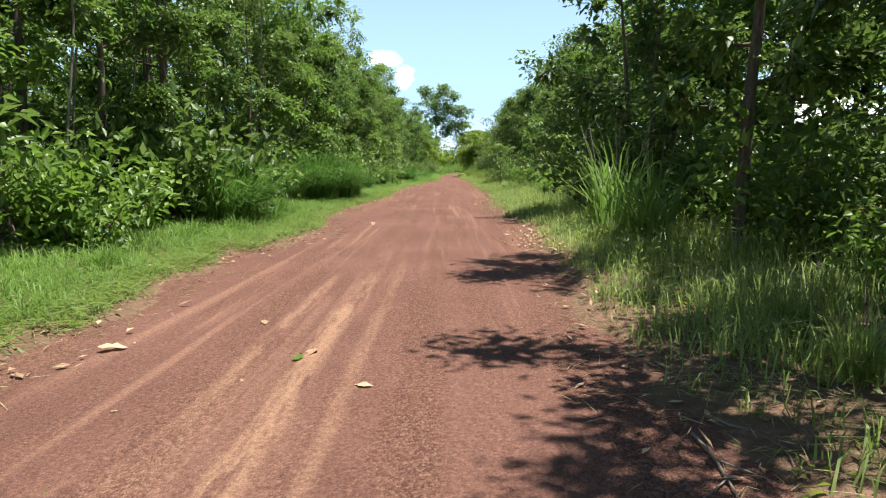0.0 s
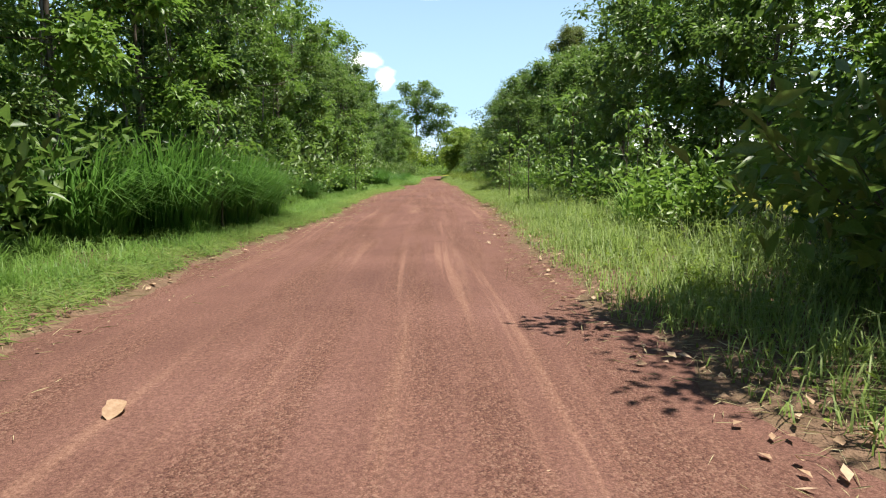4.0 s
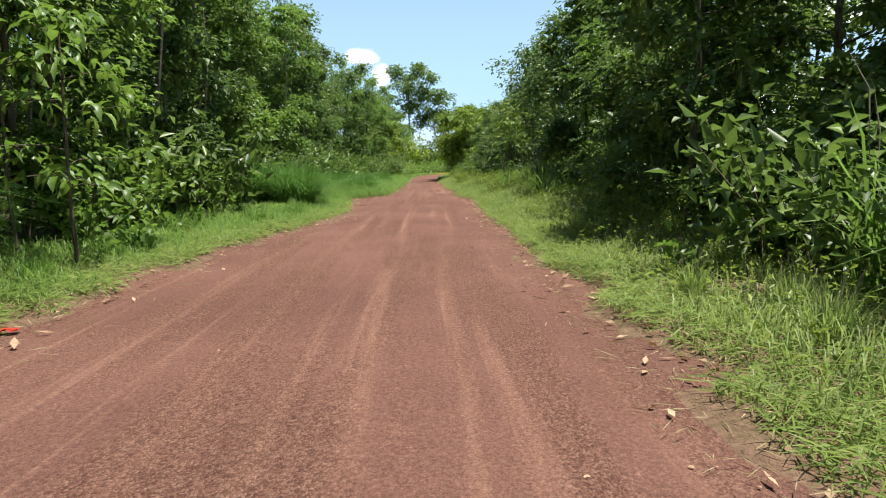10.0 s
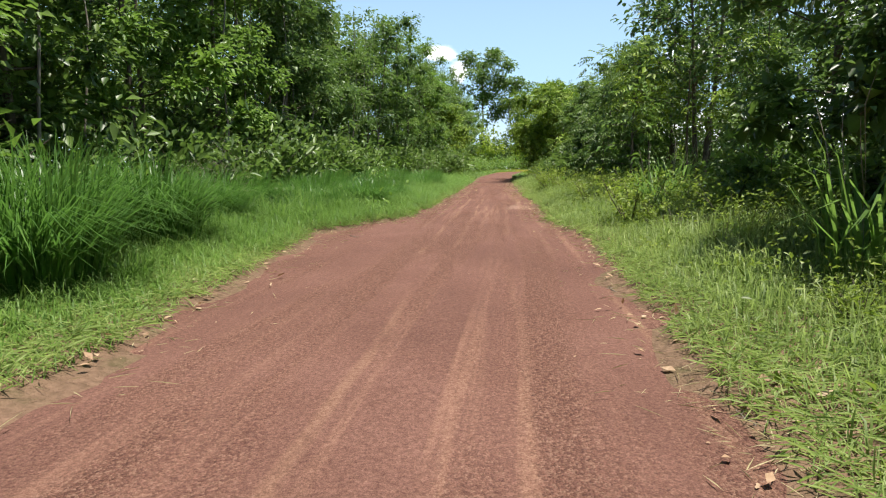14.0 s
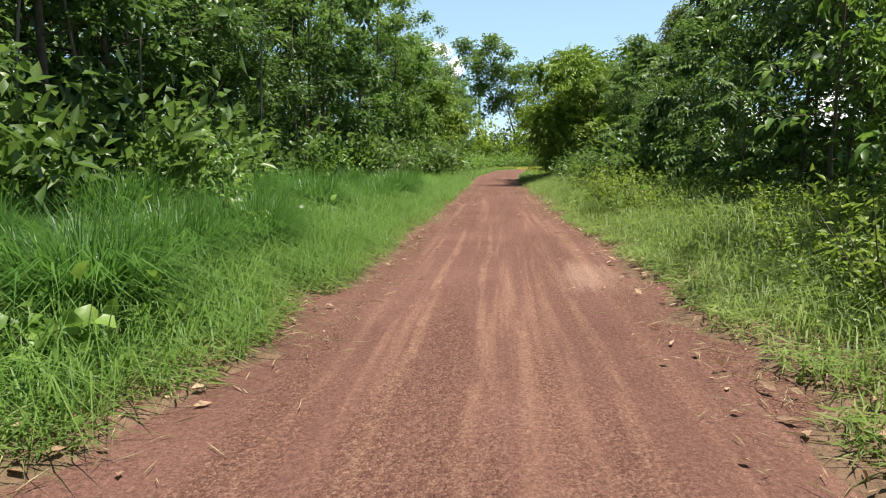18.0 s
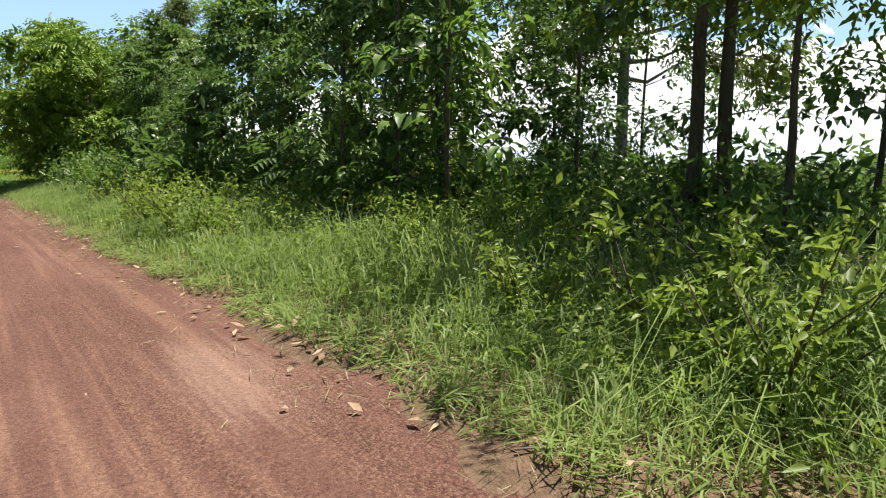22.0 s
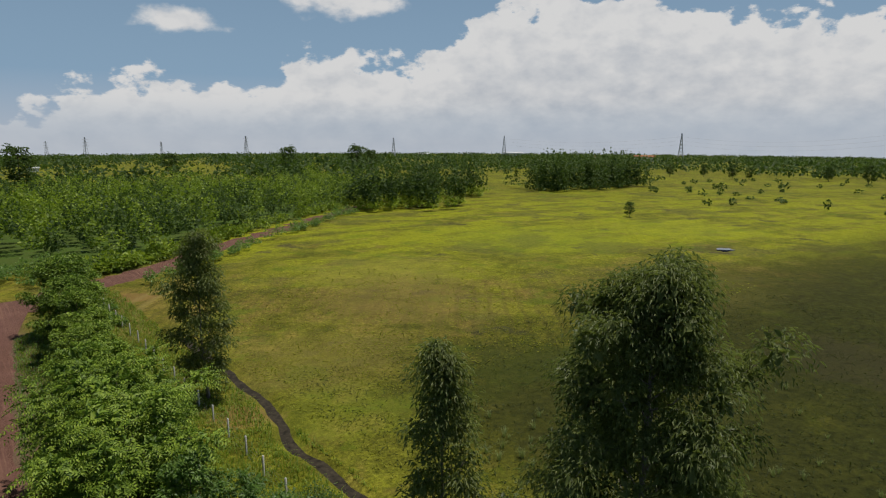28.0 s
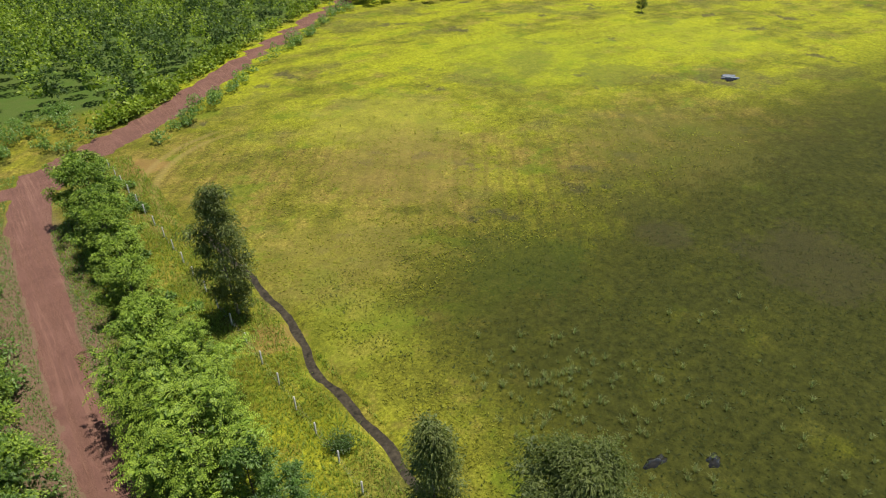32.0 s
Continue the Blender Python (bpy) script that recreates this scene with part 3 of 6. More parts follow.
def mesh_from(name, V, faces, mat, smooth=False):
    """A mesh from an array of points and arrays of faces (each array of one face size)."""
    me = bpy.data.meshes.new(name)
    V = np.asarray(V, dtype=np.float32)
    faces = [np.asarray(f, dtype=np.int32) for f in faces if len(f)]
    me.vertices.add(len(V))
    me.vertices.foreach_set("co", V.ravel())
    loops = np.concatenate([f.ravel() for f in faces])
    sizes = np.concatenate([np.full(len(f), f.shape[1], dtype=np.int32) for f in faces])
    starts = np.concatenate([[0], np.cumsum(sizes)[:-1]]).astype(np.int32)
    me.loops.add(len(loops))
    me.loops.foreach_set("vertex_index", loops)
    me.polygons.add(len(sizes))
    me.polygons.foreach_set("loop_start", starts)
    me.polygons.foreach_set("loop_total", sizes)
    if smooth:
        me.polygons.foreach_set("use_smooth", np.ones(len(sizes), dtype=bool))
    me.update(calc_edges=True)
    me.materials.append(mat)
    return me


def part(name, V, faces, mat, parent=None, label="", smooth=False):
    ob = new(name, mesh_from(name, V, faces, mat, smooth))
    if parent:
        ob.parent = parent
    if label:
        tagged(ob, label)
    return ob


def unit(v):
    return v / np.maximum(np.linalg.norm(v, axis=-1, keepdims=True), 1e-9)


def tube(points, radii, sides=6):
    """A tapered tube along points: points, quads."""
    P = np.asarray(points, float)
    T = unit(np.gradient(P, axis=0))
    ref = np.where(np.abs(T[:, 2:3]) > 0.9, np.array([[1.0, 0, 0]]), np.array([[0, 0, 1.0]]))
    A = unit(np.cross(T, ref))
    B = np.cross(T, A)
    ang = np.arange(sides) * 2 * math.pi / sides
    V = (P[:, None] + np.asarray(radii)[:, None, None] * (np.cos(ang)[None, :, None] * A[:, None] + np.sin(ang)[None, :, None] * B[:, None])).reshape(-1, 3)
    i = np.arange(len(P) - 1)[:, None] * sides
    j = np.arange(sides)[None]
    k = (j + 1) % sides
    F = np.stack([i + j, i + k, i + sides + k, i + sides + j], -1).reshape(-1, 4)
    return V, F


def joined(pieces):
    """Several (points, faces) of one face size as one."""
    Vs, Fs, n = [], [], 0
    for V, F in pieces:
        Vs.append(V)
        Fs.append(F + n)
        n += len(V)
    return np.concatenate(Vs), np.concatenate(Fs)


def leaf_set(P, D, Nrm, L, W, fold=0.25, droop=0.25, full=False):
    """Leaves at P, pointing along D, with faces towards Nrm: two folded triangles each, or six when full."""
    D = unit(D)
    S = unit(np.cross(D, Nrm))
    U = np.cross(S, D)
    L, W = L[:, None], W[:, None]
    n = len(P)
    if full:
        mid1 = P + D * L * 0.3
        mid2 = P + D * L * 0.68 - U * L * droop * 0.3
        tip = P + D * L - U * L * droop
        V = np.stack([P, mid1 - S * W * 0.46 + U * W * fold, mid2 - S * W * 0.4 + U * W * fold, tip,
                      mid2 + S * W * 0.4 + U * W * fold, mid1 + S * W * 0.46 + U * W * fold, mid1, mid2], 1).reshape(-1, 3)
        T = np.array([[0, 6, 1], [0, 5, 6], [1, 6, 7], [1, 7, 2], [6, 5, 4], [6, 4, 7], [2, 7, 3], [7, 4, 3]])
        F = (np.arange(n)[:, None, None] * 8 + T[None]).reshape(-1, 3)
    else:
        mid = P + D * L * 0.42 + U * W * fold
        V = np.stack([P, mid - S * W * 0.5, P + D * L - U * L * droop, mid + S * W * 0.5], 1).reshape(-1, 3)
        T = np.array([[0, 2, 1], [0, 3, 2]])
        F = (np.arange(n)[:, None, None] * 4 + T[None]).reshape(-1, 3)
    return V, F


def blade_set(P, H, lean, W, bend=0.5):
    """Blades of grass: each a bent, tapering strip of three triangles."""
    n = len(P)
    rng = RNG
    az = rng.uniform(0, 2 * math.pi, n)
    side = np.stack([np.cos(az), np.sin(az), np.zeros(n)], 1)
    out = np.stack([np.cos(az + 1.57), np.sin(az + 1.57), np.zeros(n)], 1) if lean is None else lean
    up = np.array([[0, 0, 1.0]])
    H, W = H[:, None], W[:, None]
    b = rng.uniform(0.1, 1.0, n)[:, None] * bend
    mid = P + up * H * 0.6 + out * H * b * 0.25
    tip = P + up * H * (1 - 0.35 * b) + out * H * b * 0.85
    V = np.stack([P - side * W * 0.5, P + side * W * 0.5, mid - side * W * 0.38, mid + side * W * 0.38, tip], 1).reshape(-1, 3)
    T = np.array([[0, 1, 3], [0, 3, 2], [2, 3, 4]])
    F = (np.arange(n)[:, None, None] * 5 + T[None]).reshape(-1, 3)
    return V, F


def curve_points(a, d, length, sag, n=5, wob=0.04, rng=RNG):
    s = np.linspace(0, 1, n)[:, None]
    p = a + d * length * s + np.array([[0, 0, -1.0]]) * sag * length * s ** 2
    p[1:] += rng.normal(0, wob * length, (n - 1, 3))
    return p


# ---- kinds of plants ----
def make_tree(name, label, category, H, base, R, limbs, n_leaf, leaf, leaf_mat, bark=None, trunk_r=0.09, rise=0.5, droop=0.3,
              spread=0.32, pinnate=0, peak=0.4, stems=1, seed=1, lean=0.03, full=False, subs=2, core=0.28, flat=0.62):
    """A tree that stands at the origin: a trunk, limbs with twigs, and a crown of single leaves in clumps on the twigs."""
    rng = np.random.default_rng(seed)
    bark = bark or M_BARK
    root = tagged(new(name), label, category)
    trunks, limb_tubes, centres, dirs = [], [], [], []
    for st in range(stems):
        off = rng.normal(0, 0.12, 3) * (stems > 1)
        off[2] = 0
        h = H * (1.0 if st == 0 else rng.uniform(0.7, 0.95))
        n = 9
        zz = np.linspace(-0.1, h * 0.97, n)
        wander = np.cumsum(rng.normal(0, lean * h / n, (n, 2)), 0)
        wander[0] = 0
        if stems > 1:
            ang = st * 6.283 / stems
            wander += np.maximum(zz / h, 0)[:, None] ** 1.2 * np.array([[math.cos(ang), math.sin(ang)]]) * R * 0.35
        tp = np.column_stack([off[0] + wander[:, 0], off[1] + wander[:, 1], zz])
        rad = trunk_r * (1 - 0.88 * np.linspace(0, 1, n)) + 0.006
        rad[0] *= 1.35
        trunks.append(tube(tp, rad, 8))
        for i in range(limbs):
            u = (i + rng.uniform(0, 1)) / limbs
            hh = base + u * (h * 0.96 - base)
            c = np.array([np.interp(hh, zz, tp[:, 0]), np.interp(hh, zz, tp[:, 1]), hh])
            prof = max(0.34, 1 - ((u - peak) / (0.85 if u < peak else 1.12 - peak)) ** 2)
            az = i * 2.39996 + rng.uniform(-0.5, 0.5) + st
            d = unit(np.array([math.cos(az), math.sin(az), rise * (0.5 + u) + rng.normal(0, 0.12)]))
            length = R * prof * rng.uniform(0.72, 1.15)
            lp = curve_points(c, d, length, droop * 0.35, 5, 0.035, rng)
            lq = lp[[0, 1, 2, 4]]
            r0 = max(0.008, np.interp(hh, zz, rad) * 0.5)
            limb_tubes.append(tube(lq, np.linspace(r0, 0.004, 4), 4))
            centres += [lp[-1], lp[2]]
            dirs += [d, d]
            for q in range(subs):
                t = rng.uniform(0.3, 0.9)
                kk = int(t * 4)
                a = lp[kk] + (lp[kk + 1] - lp[kk]) * (t * 4 - kk)
                d2 = unit(d + rng.normal(0, 0.55, 3) + np.array([0, 0, 0.12]))
                sp = curve_points(a, d2, length * rng.uniform(0.3, 0.55), droop * 0.5, 4, 0.04, rng)
                limb_tubes.append(tube(sp[[0, 2, 3]], np.linspace(r0 * 0.45, 0.003, 3), 3))
                centres.append(sp[-1])
                dirs.append(d2)
    for V, F in trunks:
        part("trunk", V, [F], bark, root, smooth=True)
    V, F = joined(limb_tubes)
    tagged(part("branchwork", V, [F], bark, root, smooth=True), kind="stuff")
    # leaves lie on the outer, upper side of clumps round the twig ends
    C, D0 = np.array(centres), np.array(dirs)
    rc = spread * rng.uniform(1.2, 2.4, len(C))
    pick = rng.choice(len(C), n_leaf, p=rc ** 2 / (rc ** 2).sum())
    v = unit(rng.normal(0, 1, (n_leaf, 3)) + D0[pick] * 0.35 + np.array([[0, 0, 0.35]]))
    rad = rc[pick][:, None] * rng.uniform(0.25, 1.1, (n_leaf, 1)) ** 0.6
    P, D = C[pick] + v * rad * np.array([[1.1, 1.1, flat]]), D0[pick]
    P[:, 2] = np.maximum(P[:, 2], 0.12)
    D = unit((v * 0.9 + D * 0.4 + rng.normal(0, 0.5, (n_leaf, 3))) * np.array([[1, 1, 0.6]]) + np.array([[0, 0, -droop * 0.8]]))
    Nrm = unit(np.array([[0, 0, 1.0]]) + v * 0.6 + rng.normal(0, 0.33, (n_leaf, 3)))
    if pinnate:
        s = np.linspace(0.15, 1.0, pinnate)
        side = unit(np.cross(D, Nrm))
        PP, DD, NN = [], [], []
        rl = leaf[0] * rng.uniform(2.6, 4.0, n_leaf)[:, None]
        for i, q in enumerate(s):
            sg = 1 if i % 2 else -1
            PP.append(P + D * rl * q - np.array([[0, 0, 1.0]]) * rl * 0.25 * q * q)
            DD.append(unit(D * 0.55 + side * sg + np.array([[0, 0, -0.15]])))
            NN.append(Nrm)
        P, D, Nrm = np.concatenate(PP), np.concatenate(DD), np.concatenate(NN)
    n = len(P)
    V, F = leaf_set(P, D, Nrm, leaf[0] * rng.uniform(0.65, 1.3, n), leaf[1] * rng.uniform(0.7, 1.25, n), 0.22, 0.2 + droop * 0.3, full)
    tagged(part("crown", V, [F], leaf_mat, root), kind="stuff")
    if core:
        m = int(n_leaf * core * (4 if pinnate else 1.4))
        pick = rng.choice(len(C), m, p=rc ** 2 / (rc ** 2).sum())
        v = unit(rng.normal(0, 1, (m, 3)))
        P = C[pick] + v * (rc[pick] * rng.uniform(0.1, 0.7, m))[:, None]
        P[:, 2] = np.maximum(P[:, 2], 0.2)
        big = 0.4 * rc[pick] * rng.uniform(0.7, 1.2, m)
        V, F = leaf_set(P - v * big[:, None] * 0.4, unit(v + rng.normal(0, 0.6, (m, 3))), unit(rng.normal(0, 0.5, (m, 3)) + np.array([[0, 0, 1.0]])), big, big * 0.7, 0.2, 0.3)
        tagged(part("inner_foliage", V, [F], leaf_mat, root), kind="stuff")
    return root


def make_bush(name, label, category, H, R, n_leaf, leaf, leaf_mat, seed=1, stems=9, full=False, droop=0.1):
    rng = np.random.default_rng(seed)
    root = tagged(new(name), label, category)
    tubes, C, D0 = [], [], []
    for i in range(stems):
        az = i * 2.4 + rng.uniform(-0.4, 0.4)
        d = unit(np.array([math.cos(az), math.sin(az), rng.uniform(0.9, 3.0)]))
        p = curve_points(np.array([rng.normal(0, 0.1 * R), rng.normal(0, 0.1 * R), -0.05]), d, H * rng.uniform(0.65, 1.08), 0.12, 5, 0.04, rng)
        tubes.append(tube(p[[0, 2, 4]], np.linspace(0.014, 0.003, 3), 3))
        s = rng.uniform(0.12, 1.0, 14)
        k = np.minimum((s * 4).astype(int), 3)
        C.append(p[k] + (p[k + 1] - p[k]) * (s * 4 - k)[:, None])
        D0.append(np.repeat(d[None], 14, 0))
    V, F = joined(tubes)
    tagged(part("stemwork", V, [F], M_BARK, root, smooth=True), kind="stuff")
    C, D0 = np.concatenate(C), np.concatenate(D0)
    k = rng.integers(0, len(C), n_leaf)
    P = C[k] + rng.normal(0, 0.16 * R, (n_leaf, 3))
    P[:, 2] = np.abs(P[:, 2]) + 0.03
    D = unit(D0[k] * 0.4 + rng.normal(0, 0.7, (n_leaf, 3)) + np.array([[0, 0, 0.1 - droop]]))
    Nrm = unit(np.array([[0, 0, 1.0]]) + rng.normal(0, 0.5, (n_leaf, 3)))
    V, F = leaf_set(P, D, Nrm, leaf[0] * rng.uniform(0.6, 1.35, n_leaf), leaf[1] * rng.uniform(0.7, 1.25, n_leaf), 0.2, 0.25, full)
    tagged(part("foliage", V, [F], leaf_mat, root), kind="stuff")
    return root


def make_tussock(name, label, H, R, n, width, mat, seed=1, bend=1.0, heads=0):
    """A tussock of long arching blades from one foot, with a few seed stalks where heads is set."""
    rng = np.random.default_rng(seed)
    root = tagged(new(name), label, "grass")
    az = rng.uniform(0, 6.283, n)
    r = R * np.sqrt(rng.uniform(0, 1, n)) * 0.5
    foot = np.column_stack([np.cos(az) * r, np.sin(az) * r, np.full(n, -0.03)])
    az2 = az + rng.normal(0, 0.6, n)
    out = np.column_stack([np.cos(az2), np.sin(az2), np.zeros(n)])
    side = np.column_stack([-np.sin(az2), np.cos(az2), np.zeros(n)])
    h = H * rng.uniform(0.5, 1.08, n)[:, None]
    b = (rng.uniform(0.15, 1.0, n) * bend)[:, None]
    W = width * rng.uniform(0.7, 1.3, n)[:, None]
    rows = []
    for s, w in ((0, 0.7), (0.4, 1.0), (0.75, 0.7)):
        p = foot + np.array([[0, 0, 1.0]]) * h * (s - 0.42 * b * s ** 2.5) + out * h * b * 0.75 * s ** 2
        rows += [p - side * W * 0.5 * w, p + side * W * 0.5 * w]
    rows.append(foot + np.array([[0, 0, 1.0]]) * h * (1 - 0.55 * b) + out * h * b * 0.85)
    V = np.stack(rows, 1).reshape(-1, 3)
    T = np.array([[0, 1, 3], [0, 3, 2], [2, 3, 5], [2, 5, 4], [4, 5, 6]])
    flat = b[:, 0] > np.median(b)
    for word, pick in (("outer_tuft", flat), ("inner_tuft", ~flat)):
        m = int(pick.sum())
        F = (np.arange(m)[:, None, None] * 7 + T[None]).reshape(-1, 3)
        tagged(part(word, V.reshape(n, 7, 3)[pick].reshape(-1, 3), [F], mat, root), kind="stuff")
    if heads:
        tubes = []
        for i in range(heads):
            a = rng.uniform(0, 6.283)
            d = unit(np.array([math.cos(a) * 0.3, math.sin(a) * 0.3, 1]))
            p = curve_points(np.array([0, 0, 0.1]), d, H * rng.uniform(1.0, 1.3), 0.1, 5, 0.02, rng)
            tubes.append(tube(p, [0.003, 0.003, 0.0025, 0.008, 0.001], 4))
        V, F = joined(tubes)
        tagged(part("stalkwork", V, [F], M_TWIG, root, "pale dry seed stalks"), kind="stuff")
    return root


def put(ob, x, y, turn=0.0, size=1.0, z=0.0, lean=0.0):
    return copy_thing(ob, pose(x, y, z, lean, 0, turn) @ Matrix.Scale(size, 4))


def place(ob, x, y, turn=0.0, size=1.0, z=0.0):
    ob.matrix_basis = pose(x, y, z, 0, 0, turn) @ Matrix.Scale(size, 4)
    return ob

# ---- the ground and the road ----
ROAD_Y = [-60, 0, 4, 8, 14, 17, 22, 30, 40, 47, 55, 60, 63, 64.6, 66, 70, 78, 88, 98, 106, 112, 119, 129, 138, 146, 152]
ROAD_L = [-3.3, -3.1, -2.9, -3.25, -2.8, -3.3, -3.25, -2.8, -3.0, -2.9, -1.9, -2.4, -2.7, -2.2, -1.5, -1.35, -1.3, -1.3, -1.3, -1.35, -1.25, -0.9, -0.5, 0.0, 1.1, 3.0]
ROAD_R = [1.3, 1.2, 1.25, 1.45, 1.8, 1.5, 1.45, 1.8, 1.95, 1.85, 1.95, 2.1, 2.15, 1.85, 1.65, 1.8, 1.45, 1.3, 1.25, 1.3, 1.55, 2.05, 2.65, 3.35, 4.9, 8.0]


def road_edges(y):
    return np.interp(y, ROAD_Y, ROAD_L), np.interp(y, ROAD_Y, ROAD_R)


def lane_distance(x, y):
    """How far a place lies outside the road's edge (negative on it), with the way that bends off to the north-east."""
    l, r = road_edges(np.clip(y, -60, 152))
    d = np.maximum(l - x, x - r)
    d = np.where(y > 152, np.maximum(d, y - 150), d)
    pts = LANE
    best = np.full_like(x, 1e9)
    for a, b in zip(pts[:-1], pts[1:]):
        a, b = np.array(a), np.array(b)
        ab = b - a
        t = np.clip(((x - a[0]) * ab[0] + (y - a[1]) * ab[1]) / (ab @ ab), 0, 1)
        best = np.minimum(best, np.hypot(x - a[0] - ab[0] * t, y - a[1] - ab[1] * t))
    d = np.minimum(d, best - 2.6)
    best = np.full_like(x, 1e9)
    a, b = np.array((3.0, 147.0)), np.array((-14.0, 151.0))
    ab = b - a
    t = np.clip(((x - a[0]) * ab[0] + (y - a[1]) * ab[1]) / (ab @ ab), 0, 1)
    return np.minimum(d, np.hypot(x - a[0] - ab[0] * t, y - a[1] - ab[1] * t) - 1.6)


LANE = [(2.2, 138.0), (4.0, 147.0), (9.0, 152.5), (16.5, 157.3), (24.0, 162.3), (31.5, 169.5), (43.7, 180.6), (64.0, 198.3), (81.0, 212.8), (118.0, 245.0), (170.0, 300.0)]


def wave(x, y, s, k=0):
    """Cheap smooth unevenness in about -1 to 1."""
    return (np.sin(x * s + 1.3 * np.sin(y * s * 0.71 + k)) * np.cos(y * s * 0.83 + 1.7 * np.sin(x * s * 0.57 + 2 * k))
            + 0.5 * np.sin(x * s * 2.3 + 3 * k + y * s * 1.9)) / 1.5


def ditch_line(y):
    return np.interp(y, [62, 80, 91, 95, 99, 103, 105, 108, 117, 127], [14.4, 14.7, 15.0, 15.2, 14.9, 14.8, 15.5, 16.0, 15.9, 15.5]) + 0.12 * np.sin(y * 1.1)


def ground_height(x, y):
    d = lane_distance(x, y)
    ragged = d + 0.3 * wave(x, y, 1.3, 1) + 0.2 * wave(x, y, 3.4, 4) + 0.12 * wave(x, y, 8.1, 2)
    h = np.clip(ragged * 0.22, -0.05, 0.07)
    h = h + np.clip(d - 0.6, 0, 4) * 0.02 * (1 + wave(x, y, 0.6, 3))
    fade = np.clip((x - 8) / 5, 0, 1)
    h = h * (1 - fade * 0.6)
    # the ditch beyond the fence
    cx = ditch_line(y)
    dip = np.exp(-((x - cx) / 0.7) ** 2) * 0.42 * np.clip((y - 60) / 20, 0, 1) * np.clip((126 - y) / 10, 0, 1)
    rim = np.exp(-((x - cx + 1.3) / 0.8) ** 2) * 0.16 * np.clip((y - 60) / 20, 0, 1) * np.clip((126 - y) / 10, 0, 1)
    # the land falls away gently in the distance
    far = np.maximum(np.hypot(x, y - 67.0) - 110.0, 0.0)
    return h - dip + rim + 0.03 * wave(x, y, 1.1, 5) * np.clip(d, 0, 1) - 0.0255 * far * far / (far + 25.0)


def spaced(stops):
    out = [np.arange(a, b, s) for (a, s), (b, _) in zip(stops[:-1], stops[1:])]
    return np.concatenate(out + [[stops[-1][0]]])


def build_ground():
    xs = spaced([(-4500, 900), (-900, 150), (-150, 20), (-30, 2.5), (-10, 0.5), (-4.2, 0.24), (2.9, 0.5), (18, 1.5), (40, 6), (160, 40), (800, 400), (4600, 1)])
    ys = spaced([(-4000, 800), (-800, 120), (-80, 10), (-10, 0.4), (80, 0.8), (155, 1.5), (215, 6), (400, 50), (1000, 400), (4800, 1)])
    X, Y = np.meshgrid(xs, ys)
    Z = ground_height(X, Y)
    V = np.stack([X, Y, Z], -1).reshape(-1, 3)
    nx = len(xs)
    i = (np.arange(len(ys) - 1)[:, None] * nx + np.arange(nx - 1)[None]).ravel()
    F = np.stack([i, i + 1, i + nx + 1, i + nx], 1)
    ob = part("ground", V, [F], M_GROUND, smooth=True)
    tagged(ob, "grassy ground with verges, leaf litter and a wide yellow-green field", "ground", kind="structure")


def build_road():
    pieces, n = [], 15
    ys = np.arange(-30, 152.1, 0.4)
    l, r = road_edges(ys)
    s = np.linspace(0, 1, n)[None]
    X = (l[:, None] - 0.5) + s * (r - l + 1.0)[:, None]
    Y = np.repeat(ys[:, None], n, 1)
    Z = 0.012 * np.sin(s * math.pi) + 0.008 * wave(X * 3, Y * 0.25, 1.0, 4) + 0.004 * wave(X, Y, 5.0, 2) - 0.006
    V = np.stack([X, Y, Z], -1).reshape(-1, 3)
    i = (np.arange(len(ys) - 1)[:, None] * n + np.arange(n - 1)[None]).ravel()
    pieces.append((V, np.stack([i, i + 1, i + n + 1, i + n], 1)))
    for pts, half in ((LANE[1:], 2.9), ([(3.0, 147.0), (-4.0, 149.0), (-14.0, 151.0)], 1.9)):
        P = np.array(pts)
        t = np.concatenate([[0], np.cumsum(np.hypot(*np.diff(P, axis=0).T))])
        q = np.arange(0, t[-1], 1.0)
        C = np.column_stack([np.interp(q, t, P[:, 0]), np.interp(q, t, P[:, 1])])
        T = unit(np.gradient(C, axis=0))
        S = np.column_stack([T[:, 1], -T[:, 0]])
        a = np.linspace(-half, half, 9)
        XY = C[:, None] + S[:, None] * a[None, :, None]
        far = np.maximum(np.hypot(XY[..., 0], XY[..., 1] - 67.0) - 110.0, 0.0)
        Z = ((-0.004 if half > 2 else -0.008) - 0.0255 * far * far / (far + 25.0))[..., None]
        V = np.concatenate([XY, Z], -1).reshape(-1, 3)
        i = (np.arange(len(q) - 1)[:, None] * 9 + np.arange(8)[None]).ravel()
        pieces.append((V, np.stack([i, i + 1, i + 10, i + 9], 1)))
    V, F = joined(pieces)
    ob = part("road", V, [F], M_ROAD, smooth=True)
    tagged(ob, "red laterite dirt road with pale wheel marks and gravel", "road", kind="structure")


def build_ditch():
    ys = np.arange(62, 127, 0.7)
    cx = ditch_line(ys)
    a = np.array([-0.44, -0.2, 0.0, 0.2, 0.44])
    X = cx[:, None] + a[None] * (1 + 0.35 * np.sin(ys * 1.3))[:, None]
    Y = np.repeat(ys[:, None], 5, 1)
    Z = np.repeat((ground_height(cx, ys) + 0.12)[:, None], 5, 1)
    V = np.stack([X, Y, Z], -1).reshape(-1, 3)
    i = (np.arange(len(ys) - 1)[:, None] * 5 + np.arange(4)[None]).ravel()
    ob = part("ditch_water", V, [np.stack([i, i + 1, i + 6, i + 5], 1)], M_MUD)
    tagged(ob, "dark muddy water in a narrow drainage ditch", "water", kind="structure")


build_ground()
build_road()
build_ditch()


